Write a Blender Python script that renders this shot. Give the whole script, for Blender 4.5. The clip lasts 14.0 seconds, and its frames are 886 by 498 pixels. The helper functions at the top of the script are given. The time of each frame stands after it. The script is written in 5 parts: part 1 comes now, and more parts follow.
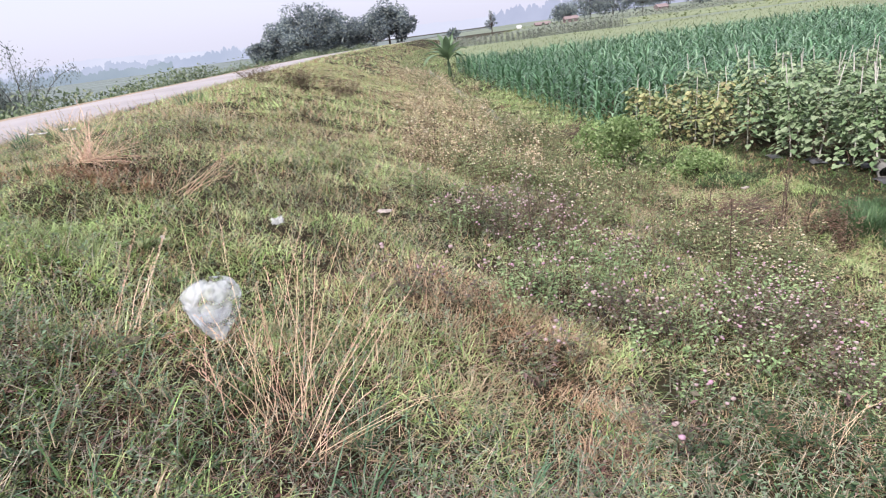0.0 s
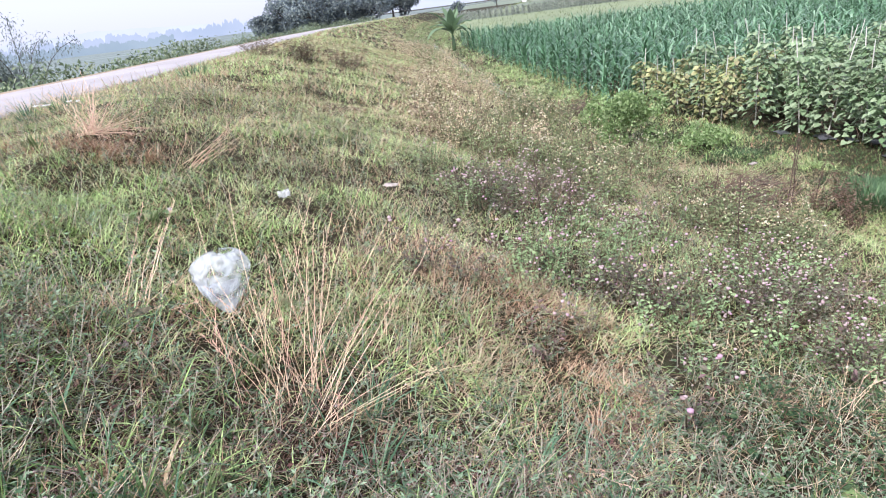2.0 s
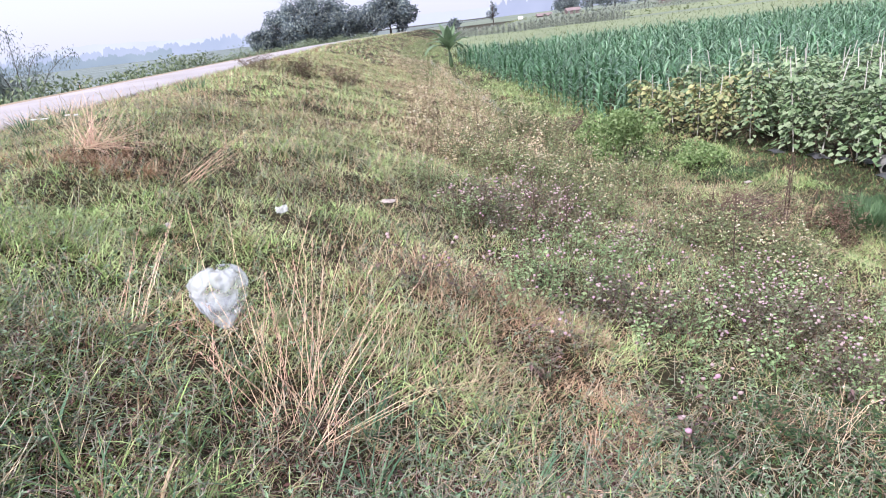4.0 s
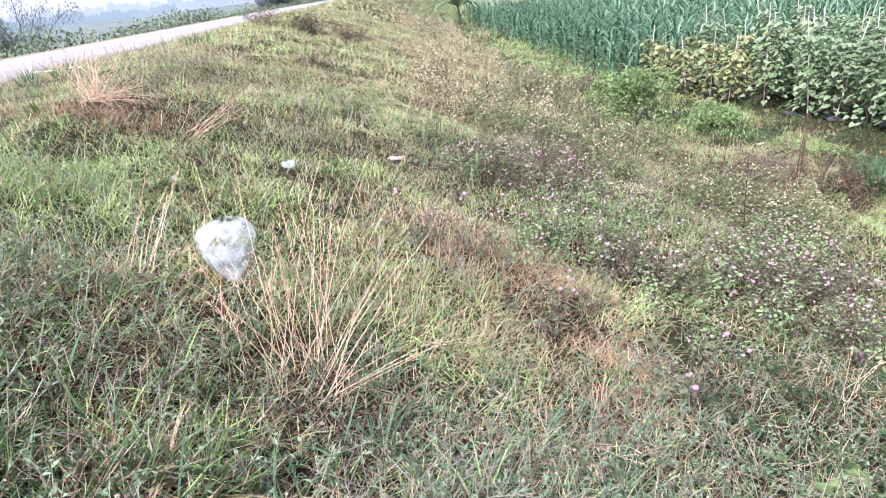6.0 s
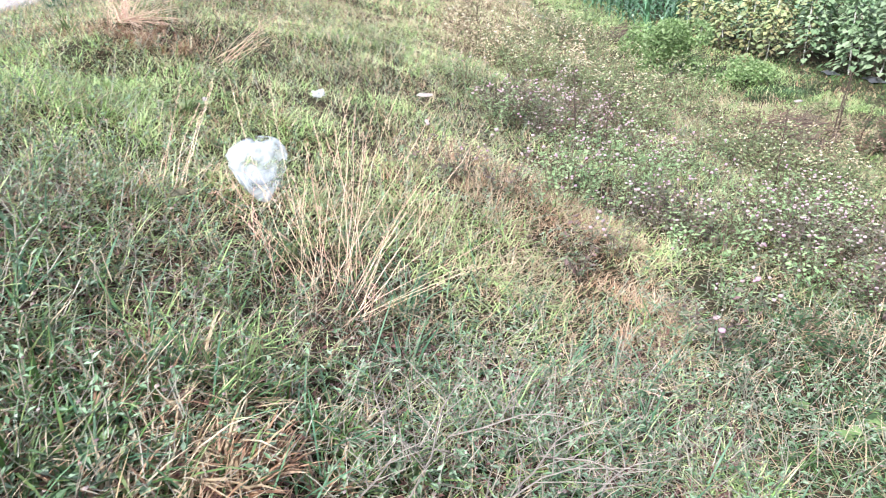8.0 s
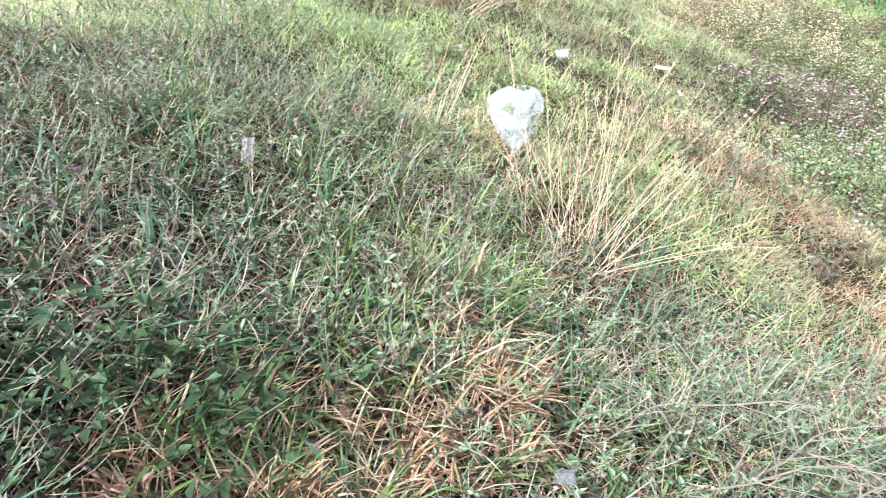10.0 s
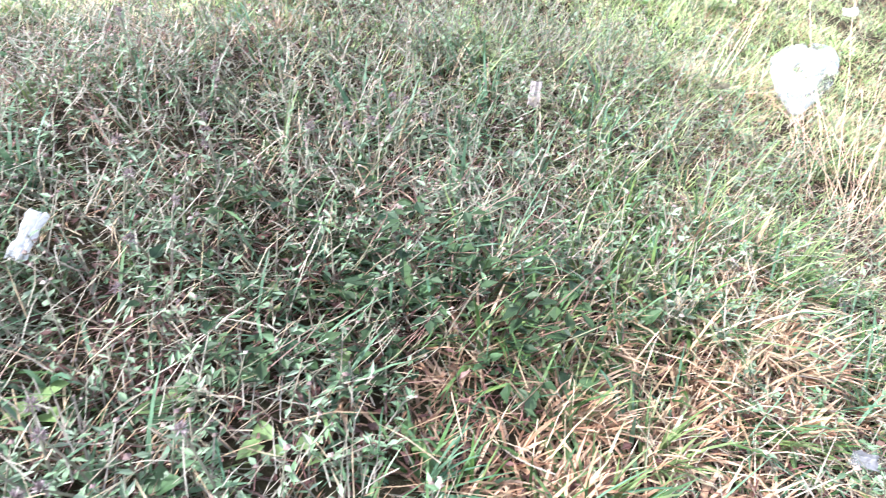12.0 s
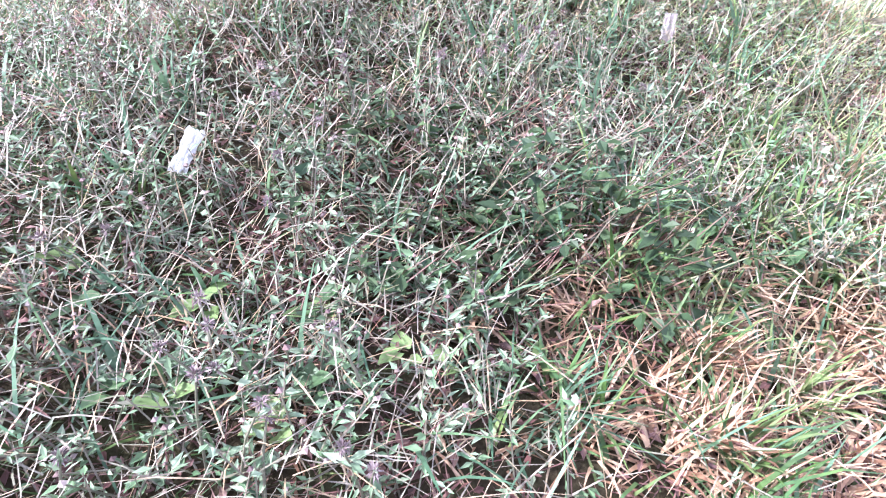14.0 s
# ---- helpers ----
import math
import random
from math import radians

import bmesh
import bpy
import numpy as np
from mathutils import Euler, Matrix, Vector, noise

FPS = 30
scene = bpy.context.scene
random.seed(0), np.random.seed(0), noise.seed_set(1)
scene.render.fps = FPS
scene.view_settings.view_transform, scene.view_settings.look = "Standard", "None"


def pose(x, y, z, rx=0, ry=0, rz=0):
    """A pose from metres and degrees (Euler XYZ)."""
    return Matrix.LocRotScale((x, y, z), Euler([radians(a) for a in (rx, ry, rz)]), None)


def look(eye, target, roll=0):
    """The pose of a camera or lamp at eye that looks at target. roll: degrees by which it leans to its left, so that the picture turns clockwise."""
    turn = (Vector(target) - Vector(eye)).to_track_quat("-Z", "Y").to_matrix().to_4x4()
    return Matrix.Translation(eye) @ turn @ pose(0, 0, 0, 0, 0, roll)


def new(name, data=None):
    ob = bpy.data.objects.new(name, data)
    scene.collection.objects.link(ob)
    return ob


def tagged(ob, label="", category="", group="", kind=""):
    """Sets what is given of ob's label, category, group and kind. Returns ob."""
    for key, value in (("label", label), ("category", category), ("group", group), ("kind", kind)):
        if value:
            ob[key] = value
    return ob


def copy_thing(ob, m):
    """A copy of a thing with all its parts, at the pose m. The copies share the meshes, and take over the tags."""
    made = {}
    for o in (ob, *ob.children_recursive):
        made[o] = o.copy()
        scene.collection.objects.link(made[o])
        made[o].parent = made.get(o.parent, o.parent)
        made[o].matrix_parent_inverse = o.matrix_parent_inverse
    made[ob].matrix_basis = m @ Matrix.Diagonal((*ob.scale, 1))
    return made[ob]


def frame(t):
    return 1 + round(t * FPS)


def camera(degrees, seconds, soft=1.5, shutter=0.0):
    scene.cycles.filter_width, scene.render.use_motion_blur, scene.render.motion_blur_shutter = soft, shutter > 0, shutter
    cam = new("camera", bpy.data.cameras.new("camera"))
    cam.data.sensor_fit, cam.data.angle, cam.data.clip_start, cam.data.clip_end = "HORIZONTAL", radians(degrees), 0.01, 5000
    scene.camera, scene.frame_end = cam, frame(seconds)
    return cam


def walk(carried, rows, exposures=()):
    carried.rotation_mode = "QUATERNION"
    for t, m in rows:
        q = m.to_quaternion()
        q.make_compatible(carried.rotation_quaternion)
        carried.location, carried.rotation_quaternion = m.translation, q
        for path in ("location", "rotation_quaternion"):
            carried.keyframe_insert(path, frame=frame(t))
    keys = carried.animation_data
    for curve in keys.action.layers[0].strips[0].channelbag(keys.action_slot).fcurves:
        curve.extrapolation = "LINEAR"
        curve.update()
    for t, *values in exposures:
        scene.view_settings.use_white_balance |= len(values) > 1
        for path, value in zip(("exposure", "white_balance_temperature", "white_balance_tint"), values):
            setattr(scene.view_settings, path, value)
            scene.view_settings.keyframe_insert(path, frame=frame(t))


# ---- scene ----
cam = camera(68.7, 14.0, soft=1.0, shutter=0.3)
PATH = [
    (0, (-0.007, 0.074, 1.542), (-0.086, 1.969, 0.91), -7.5),
    (0.5, (0.004, 0.096, 1.54), (-0.009, 1.983, 0.877), -7.6),
    (1, (-0.002, 0.102, 1.534), (-0.033, 1.979, 0.843), -8.7),
    (1.5, (-0.028, 0.087, 1.528), (-0.138, 1.953, 0.816), -8.6),
    (2, (-0.041, 0.084, 1.526), (-0.137, 1.955, 0.826), -7.4),
    (2.5, (-0.049, 0.082, 1.538), (-0.133, 1.964, 0.868), -6.6),
    (2.7, (-0.05, 0.08, 1.549), (-0.128, 1.968, 0.895), -6.3),
    (4.8, (-0.055, 0.089, 1.538), (-0.153, 1.97, 0.865), -7.7),
    (5, (-0.055, 0.086, 1.538), (-0.168, 1.964, 0.859), -7.7),
    (5.5, (-0.065, 0.092, 1.524), (-0.179, 1.961, 0.821), -7.1),
    (6, (-0.073, 0.101, 1.499), (-0.179, 1.946, 0.734), -6.5),
    (6.5, (-0.069, 0.103, 1.47), (-0.159, 1.928, 0.659), -6.1),
    (7, (-0.072, 0.098, 1.458), (-0.172, 1.913, 0.623), -6.0),
    (7.2, (-0.076, 0.101, 1.443), (-0.179, 1.906, 0.588), -5.9),
    (9.3, (-0.34, -0.031, 1.389), (-0.823, 1.675, 0.463), -2.9),
    (9.5, (-0.369, -0.047, 1.388), (-0.924, 1.632, 0.453), -3.2),
    (10, (-0.446, -0.079, 1.37), (-1.101, 1.558, 0.426), -2.0),
    (10.5, (-0.513, -0.113, 1.347), (-1.287, 1.461, 0.387), -2.1),
    (11, (-0.61, -0.201, 1.323), (-1.575, 1.21, 0.285), -2.5),
    (11.5, (-0.623, -0.237, 1.353), (-1.676, 1.13, 0.342), -3.1),
    (12, (-0.643, -0.278, 1.356), (-1.774, 1.023, 0.342), -4.5),
    (12.5, (-0.663, -0.34, 1.333), (-1.889, 0.82, 0.259), -6.7),
    (13, (-0.665, -0.357, 1.335), (-1.954, 0.753, 0.283), -7.6),
    (13.5, (-0.669, -0.363, 1.318), (-1.96, 0.746, 0.268), -6.7),
    (14, (-0.679, -0.366, 1.297), (-1.987, 0.685, 0.208), -7.9),
]
EXPOSURES = [(0.0, 0.25, 6350, 14), (1.0, 0.27, 6190, 15), (2.0, 0.46, 5940, 13), (5.0, 0.41, 6040, 17), (6.0, 0.69, 5890, 15), (7.0, 0.87, 5840, 12), (9.5, 0.98, 5950, 5), (11.5, 1.45, 5850, 7), (13.0, 1.72, 5650, 22), (14.0, 1.72, 5600, 23)]
walk(cam, [(t, look(eye, target, roll)) for t, eye, target, roll in PATH], EXPOSURES)

# ---- world and sun: hazy morning under a thin white overcast ----
SUN_HEIGHT, SUN_TURN = 48.0, 215.0
world = bpy.data.worlds.new("hazy_sky")
scene.world = world
world.use_nodes = True
wn = world.node_tree
wn.nodes.clear()
w_out = wn.nodes.new("ShaderNodeOutputWorld")
w_add = wn.nodes.new("ShaderNodeAddShader")
w_sky = wn.nodes.new("ShaderNodeTexSky")
w_sky.sky_type, w_sky.sun_disc = "NISHITA", False
w_sky.sun_elevation, w_sky.sun_rotation = radians(SUN_HEIGHT), radians(SUN_TURN)
w_sky.dust_density, w_sky.air_density = 4.0, 1.0
w_b1 = wn.nodes.new("ShaderNodeBackground")
w_b2 = wn.nodes.new("ShaderNodeBackground")
w_b1.inputs["Strength"].default_value = 0.05
w_b2.inputs["Color"].default_value = (0.81, 0.81, 0.96, 1)
w_b2.inputs["Strength"].default_value = 0.78
wn.links.new(w_sky.outputs[0], w_b1.inputs["Color"])
wn.links.new(w_b1.outputs[0], w_add.inputs[0])
wn.links.new(w_b2.outputs[0], w_add.inputs[1])
wn.links.new(w_add.outputs[0], w_out.inputs["Surface"])

sun_data = bpy.data.lights.new("sun", "SUN")
sun_data.energy, sun_data.angle, sun_data.color = 5.0, radians(5), (1.0, 0.96, 0.91)
sun = new("sun", sun_data)
sun.rotation_euler = (radians(90 - SUN_HEIGHT), 0, radians(180 - SUN_TURN))

# ---- materials ----
rng = np.random.default_rng(7)


def ramp_node(nt, stops):
    node = nt.nodes.new("ShaderNodeValToRGB")
    el = node.color_ramp.elements
    while len(el) < len(stops):
        el.new(0.5)
    for e, (p, c) in zip(el, stops):
        e.position, e.color = p, (*c, 1)
    return node


def leafy(name, colours, rough=0.55, through_light=0.18, patch=0.6, patch_size=1.2, per_object=0.0, sheen=0.35, clump=0.0, clump_size=0.22):
    """Plant matter: a colour for each blade or leaf, alike within a clump, with slow patches of lighter and darker growth."""
    m = bpy.data.materials.new(name)
    m.use_nodes = True
    nt = m.node_tree
    nt.nodes.clear()
    out = nt.nodes.new("ShaderNodeOutputMaterial")
    geo = nt.nodes.new("ShaderNodeNewGeometry")
    n = len(colours)
    ramp = ramp_node(nt, [(i / max(1, n - 1), c) for i, c in enumerate(colours)])
    value = geo.outputs["Random Per Island"]
    if per_object:
        info = nt.nodes.new("ShaderNodeObjectInfo")
        mixv = nt.nodes.new("ShaderNodeMix")
        mixv.inputs[0].default_value = per_object
        nt.links.new(value, mixv.inputs[2])
        nt.links.new(info.outputs["Random"], mixv.inputs[3])
        value = mixv.outputs[0]
    if clump:
        kin = nt.nodes.new("ShaderNodeTexNoise")
        kin.inputs["Scale"].default_value, kin.inputs["Detail"].default_value = 1.0 / clump_size, 2.0
        nt.links.new(geo.outputs["Position"], kin.inputs["Vector"])
        wide = nt.nodes.new("ShaderNodeMapRange")
        wide.inputs[1].default_value, wide.inputs[2].default_value = 0.3, 0.7
        nt.links.new(kin.outputs[0], wide.inputs[0])
        mixk = nt.nodes.new("ShaderNodeMix")
        mixk.inputs[0].default_value = clump
        nt.links.new(value, mixk.inputs[2])
        nt.links.new(wide.outputs[0], mixk.inputs[3])
        value = mixk.outputs[0]
    nt.links.new(value, ramp.inputs[0])
    tex = nt.nodes.new("ShaderNodeTexNoise")
    tex.inputs["Scale"].default_value = 1.0 / patch_size
    tex.inputs["Detail"].default_value = 3.0
    nt.links.new(geo.outputs["Position"], tex.inputs["Vector"])
    fine = nt.nodes.new("ShaderNodeTexNoise")
    fine.inputs["Scale"].default_value = 45.0
    nt.links.new(geo.outputs["Position"], fine.inputs["Vector"])
    mr = nt.nodes.new("ShaderNodeMapRange")
    mr.inputs[1].default_value, mr.inputs[2].default_value = 0.3, 0.7
    mr.inputs[3].default_value, mr.inputs[4].default_value = 1 - patch * 0.5, 1 + patch * 0.5
    nt.links.new(tex.outputs[0], mr.inputs[0])
    mf = nt.nodes.new("ShaderNodeMapRange")
    mf.inputs[1].default_value, mf.inputs[2].default_value = 0.3, 0.7
    mf.inputs[3].default_value, mf.inputs[4].default_value = 0.8, 1.2
    nt.links.new(fine.outputs[0], mf.inputs[0])
    mul = nt.nodes.new("ShaderNodeMath")
    mul.operation = "MULTIPLY"
    nt.links.new(mr.outputs[0], mul.inputs[0])
    nt.links.new(mf.outputs[0], mul.inputs[1])
    sc = nt.nodes.new("ShaderNodeVectorMath")
    sc.operation = "SCALE"
    nt.links.new(ramp.outputs[0], sc.inputs[0])
    nt.links.new(mul.outputs[0], sc.inputs["Scale"])
    bsdf = nt.nodes.new("ShaderNodeBsdfPrincipled")
    bsdf.inputs["Roughness"].default_value = rough
    bsdf.inputs["Specular IOR Level"].default_value = sheen
    nt.links.new(sc.outputs[0], bsdf.inputs["Base Color"])
    tr = nt.nodes.new("ShaderNodeBsdfTranslucent")
    nt.links.new(sc.outputs[0], tr.inputs["Color"])
    mix = nt.nodes.new("ShaderNodeMixShader")
    mix.inputs[0].default_value = through_light
    nt.links.new(bsdf.outputs[0], mix.inputs[1])
    nt.links.new(tr.outputs[0], mix.inputs[2])
    nt.links.new(mix.outputs[0], out.inputs["Surface"])
    return m


def solid(name, stops, scale=4.0, rough=0.85, bump=0.3, fine=60.0, metal=0.0):
    """Opaque matter with stains at a large scale, grain at a small one, and relief."""
    m = bpy.data.materials.new(name)
    m.use_nodes = True
    nt = m.node_tree
    bsdf = nt.nodes["Principled BSDF"]
    geo = nt.nodes.new("ShaderNodeNewGeometry")
    big = nt.nodes.new("ShaderNodeTexNoise")
    big.inputs["Scale"].default_value, big.inputs["Detail"].default_value = scale, 6.0
    small = nt.nodes.new("ShaderNodeTexNoise")
    small.inputs["Scale"].default_value, small.inputs["Detail"].default_value = fine, 4.0
    nt.links.new(geo.outputs["Position"], big.inputs["Vector"])
    nt.links.new(geo.outputs["Position"], small.inputs["Vector"])
    mix = nt.nodes.new("ShaderNodeMix")
    mix.inputs[0].default_value = 0.4
    nt.links.new(big.outputs[0], mix.inputs[2])
    nt.links.new(small.outputs[0], mix.inputs[3])
    ramp = ramp_node(nt, stops)
    nt.links.new(mix.outputs[0], ramp.inputs[0])
    nt.links.new(ramp.outputs[0], bsdf.inputs["Base Color"])
    bsdf.inputs["Specular IOR Level"].default_value = 0.15 if rough > 0.85 else 0.5
    bsdf.inputs["Roughness"].default_value, bsdf.inputs["Metallic"].default_value = rough, metal
    bp = nt.nodes.new("ShaderNodeBump")
    bp.inputs["Strength"].default_value, bp.inputs["Distance"].default_value = bump, 0.02
    nt.links.new(small.outputs[0], bp.inputs["Height"])
    nt.links.new(bp.outputs[0], bsdf.inputs["Normal"])
    return m


def film(name, colour, clear, rough=0.25):
    """Thin plastic film: part clear, part milky, with glossy creases."""
    m = bpy.data.materials.new(name)
    m.use_nodes = True
    nt = m.node_tree
    nt.nodes.clear()
    out = nt.nodes.new("ShaderNodeOutputMaterial")
    geo = nt.nodes.new("ShaderNodeNewGeometry")
    tex = nt.nodes.new("ShaderNodeTexNoise")
    tex.inputs["Scale"].default_value, tex.inputs["Detail"].default_value, tex.inputs["Distortion"].default_value = 6.5, 2.0, 0.8
    nt.links.new(geo.outputs["Position"], tex.inputs["Vector"])
    mr = nt.nodes.new("ShaderNodeMapRange")
    mr.inputs[1].default_value, mr.inputs[2].default_value = 0.44, 0.58
    mr.inputs[3].default_value, mr.inputs[4].default_value = max(0.0, clear - 0.3), min(1.0, clear + 0.28)
    nt.links.new(tex.outputs[0], mr.inputs[0])
    bsdf = nt.nodes.new("ShaderNodeBsdfPrincipled")
    bsdf.inputs["Base Color"].default_value = (*colour, 1)
    bsdf.inputs["Roughness"].default_value = rough
    bp = nt.nodes.new("ShaderNodeBump")
    bp.inputs["Strength"].default_value, bp.inputs["Distance"].default_value = 0.55, 0.03
    vor = nt.nodes.new("ShaderNodeTexVoronoi")
    vor.feature = "DISTANCE_TO_EDGE"
    vor.inputs["Scale"].default_value = 17.0
    warp = nt.nodes.new("ShaderNodeMix")
    warp.data_type = "VECTOR"
    warp.inputs[0].default_value = 0.12
    nt.links.new(geo.outputs["Position"], warp.inputs[4])
    nt.links.new(tex.outputs["Color"], warp.inputs[5])
    nt.links.new(warp.outputs[1], vor.inputs["Vector"])
    nt.links.new(vor.outputs["Distance"], bp.inputs["Height"])
    nt.links.new(bp.outputs[0], bsdf.inputs["Normal"])
    trl = nt.nodes.new("ShaderNodeBsdfTranslucent")
    trl.inputs["Color"].default_value = (*colour, 1)
    m1 = nt.nodes.new("ShaderNodeMixShader")
    m1.inputs[0].default_value = 0.4
    nt.links.new(bsdf.outputs[0], m1.inputs[1])
    nt.links.new(trl.outputs[0], m1.inputs[2])
    tp = nt.nodes.new("ShaderNodeBsdfTransparent")
    m2 = nt.nodes.new("ShaderNodeMixShader")
    nt.links.new(mr.outputs[0], m2.inputs[0])
    nt.links.new(m1.outputs[0], m2.inputs[1])
    nt.links.new(tp.outputs[0], m2.inputs[2])
    nt.links.new(m2.outputs[0], out.inputs["Surface"])
    return m


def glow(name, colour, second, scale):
    """Distant haze put into a glow colour: a plain glowing backdrop."""
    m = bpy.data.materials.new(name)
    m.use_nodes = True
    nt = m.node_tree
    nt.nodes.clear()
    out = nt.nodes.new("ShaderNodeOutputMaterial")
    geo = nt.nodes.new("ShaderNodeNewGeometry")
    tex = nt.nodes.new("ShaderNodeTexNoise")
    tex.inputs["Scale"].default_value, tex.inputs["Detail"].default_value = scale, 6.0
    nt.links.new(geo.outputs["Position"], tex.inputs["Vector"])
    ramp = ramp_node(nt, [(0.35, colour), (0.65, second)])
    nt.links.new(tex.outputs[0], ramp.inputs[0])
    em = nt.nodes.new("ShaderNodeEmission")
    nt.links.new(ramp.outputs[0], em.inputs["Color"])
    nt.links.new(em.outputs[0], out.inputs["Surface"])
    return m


# Soil below its own tone: shade between the blades is put in.
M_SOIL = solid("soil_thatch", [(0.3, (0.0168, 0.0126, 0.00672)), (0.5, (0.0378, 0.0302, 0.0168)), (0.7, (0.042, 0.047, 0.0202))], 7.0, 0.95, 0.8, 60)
M_ROAD = solid("road_concrete", [(0.3, (0.279, 0.256, 0.256)), (0.55, (0.344, 0.321, 0.321)), (0.75, (0.4, 0.372, 0.363))], 0.5, 0.9, 0.2, 25)
M_VERGE = solid("verge_dirt", [(0.3, (0.20, 0.15, 0.10)), (0.7, (0.34, 0.27, 0.19))], 0.8, 0.95, 0.5, 20)
# Near green darkened, meadow yellower and brightened: slope light is partly in the colours.
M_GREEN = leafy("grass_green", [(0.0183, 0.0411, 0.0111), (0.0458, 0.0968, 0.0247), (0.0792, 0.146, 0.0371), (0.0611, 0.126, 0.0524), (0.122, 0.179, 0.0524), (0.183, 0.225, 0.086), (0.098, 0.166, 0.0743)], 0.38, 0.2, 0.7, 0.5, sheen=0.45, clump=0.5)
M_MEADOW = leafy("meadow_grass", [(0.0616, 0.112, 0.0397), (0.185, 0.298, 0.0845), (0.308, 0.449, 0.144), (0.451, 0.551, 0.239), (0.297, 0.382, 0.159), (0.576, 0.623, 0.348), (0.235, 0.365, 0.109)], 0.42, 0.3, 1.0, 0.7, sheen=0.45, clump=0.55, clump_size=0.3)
M_FRESH = leafy("fresh_grass", [(0.102, 0.153, 0.051), (0.145, 0.2, 0.0723), (0.085, 0.136, 0.0467), (0.23, 0.238, 0.111)], 0.4, 0.25, sheen=0.5)
M_BLUEGREEN = leafy("bluegreen_grass", [(0.0517, 0.11, 0.0566), (0.0899, 0.173, 0.0984), (0.138, 0.228, 0.136), (0.11, 0.19, 0.0678)], 0.45, 0.3, sheen=0.25)
M_STRAW = leafy("grass_straw", [(0.183, 0.12, 0.0688), (0.348, 0.247, 0.144), (0.455, 0.35, 0.222), (0.547, 0.454, 0.328), (0.332, 0.287, 0.138)], 0.5, 0.25, clump=0.4)
M_RED = leafy("grass_red_brown", [(0.117, 0.0627, 0.0418), (0.226, 0.122, 0.0711), (0.385, 0.234, 0.142), (0.484, 0.351, 0.234), (0.301, 0.184, 0.108)], 0.55, 0.2, clump=0.35)
# Dead red-brown, darkened a step with the shade low among stems.
M_DARKRED = leafy("dark_red_grass", [(0.112, 0.0488, 0.0413), (0.195, 0.0975, 0.0825), (0.075, 0.0413, 0.0375), (0.27, 0.165, 0.135)], 0.6, 0.2)
M_TALLSTRAW = leafy("tall_straw", [(0.581, 0.437, 0.267), (0.639, 0.507, 0.35), (0.488, 0.289, 0.217), (0.619, 0.437, 0.318), (0.431, 0.35, 0.184)], 0.5, 0.15, 0.2, per_object=0.8)
M_HERB = leafy("herb_leaf", [(0.0453, 0.0838, 0.0384), (0.0902, 0.159, 0.0726), (0.151, 0.235, 0.124), (0.257, 0.335, 0.221), (0.0682, 0.117, 0.0556), (0.196, 0.167, 0.128)], 0.5, 0.2, 0.8, 0.5, sheen=0.4, clump=0.35)
M_PURPLE = leafy("purple_weed_leaf", [(0.0936, 0.125, 0.0638), (0.2, 0.12, 0.12), (0.15, 0.185, 0.1), (0.13, 0.082, 0.084), (0.225, 0.255, 0.155), (0.32, 0.225, 0.205)], 0.5, 0.3, per_object=0.45)
M_GREENWEED = leafy("green_weed_leaf", [(0.123, 0.199, 0.0894), (0.207, 0.309, 0.138), (0.303, 0.398, 0.193), (0.413, 0.495, 0.275)], 0.5, 0.3, per_object=0.4)
M_LIME = leafy("bright_weed_leaf", [(0.085, 0.14, 0.055), (0.175, 0.25, 0.10), (0.29, 0.33, 0.16), (0.13, 0.18, 0.085), (0.34, 0.33, 0.18)], 0.5, 0.3, per_object=0.4)
M_BUSH = leafy("bush_leaf", [(0.122, 0.197, 0.0705), (0.206, 0.3, 0.112), (0.292, 0.385, 0.169), (0.375, 0.459, 0.234)], 0.5, 0.4, 0.4, 0.6)
M_DARKGREEN = leafy("dark_leaf", [(0.0184, 0.0398, 0.0184), (0.0367, 0.0673, 0.0275), (0.0612, 0.0981, 0.0398), (0.0275, 0.049, 0.0245)], 0.5, 0.15, sheen=0.2)
# Darker copy of the herb leaf, with shade put into its colour.
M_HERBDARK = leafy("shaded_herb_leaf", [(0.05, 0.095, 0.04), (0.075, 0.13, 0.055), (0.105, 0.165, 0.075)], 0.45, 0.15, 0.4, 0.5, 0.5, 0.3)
M_FERN = leafy("fern_leaf", [(0.0405, 0.0855, 0.036), (0.0765, 0.14, 0.0585), (0.126, 0.198, 0.09)], 0.55, 0.3, 0.6, 0.3)
M_STEM = leafy("weed_stem", [(0.10, 0.09, 0.05), (0.13, 0.07, 0.055), (0.12, 0.12, 0.06)], 0.6, 0.0)
M_WIRY = leafy("wiry_stem", [(0.188, 0.159, 0.116), (0.271, 0.245, 0.194), (0.131, 0.133, 0.0827), (0.355, 0.318, 0.259)], 0.5, 0.0)
M_TWIG = leafy("dead_twig_bark", [(0.144, 0.114, 0.09), (0.216, 0.186, 0.156), (0.102, 0.078, 0.06)], 0.7, 0.0)
M_MAUVE = leafy("mauve_flower", [(0.16, 0.115, 0.125), (0.25, 0.20, 0.20), (0.13, 0.095, 0.09), (0.36, 0.31, 0.30)], 0.8, 0.1, 0.2)
M_BUD = leafy("dried_bud", [(0.20, 0.13, 0.12), (0.34, 0.26, 0.22), (0.14, 0.09, 0.09), (0.45, 0.38, 0.33)], 0.8, 0.0)
M_DEAD = leafy("dead_stem", [(0.085, 0.055, 0.040), (0.13, 0.085, 0.06), (0.065, 0.045, 0.04), (0.18, 0.12, 0.085)], 0.75, 0.0)
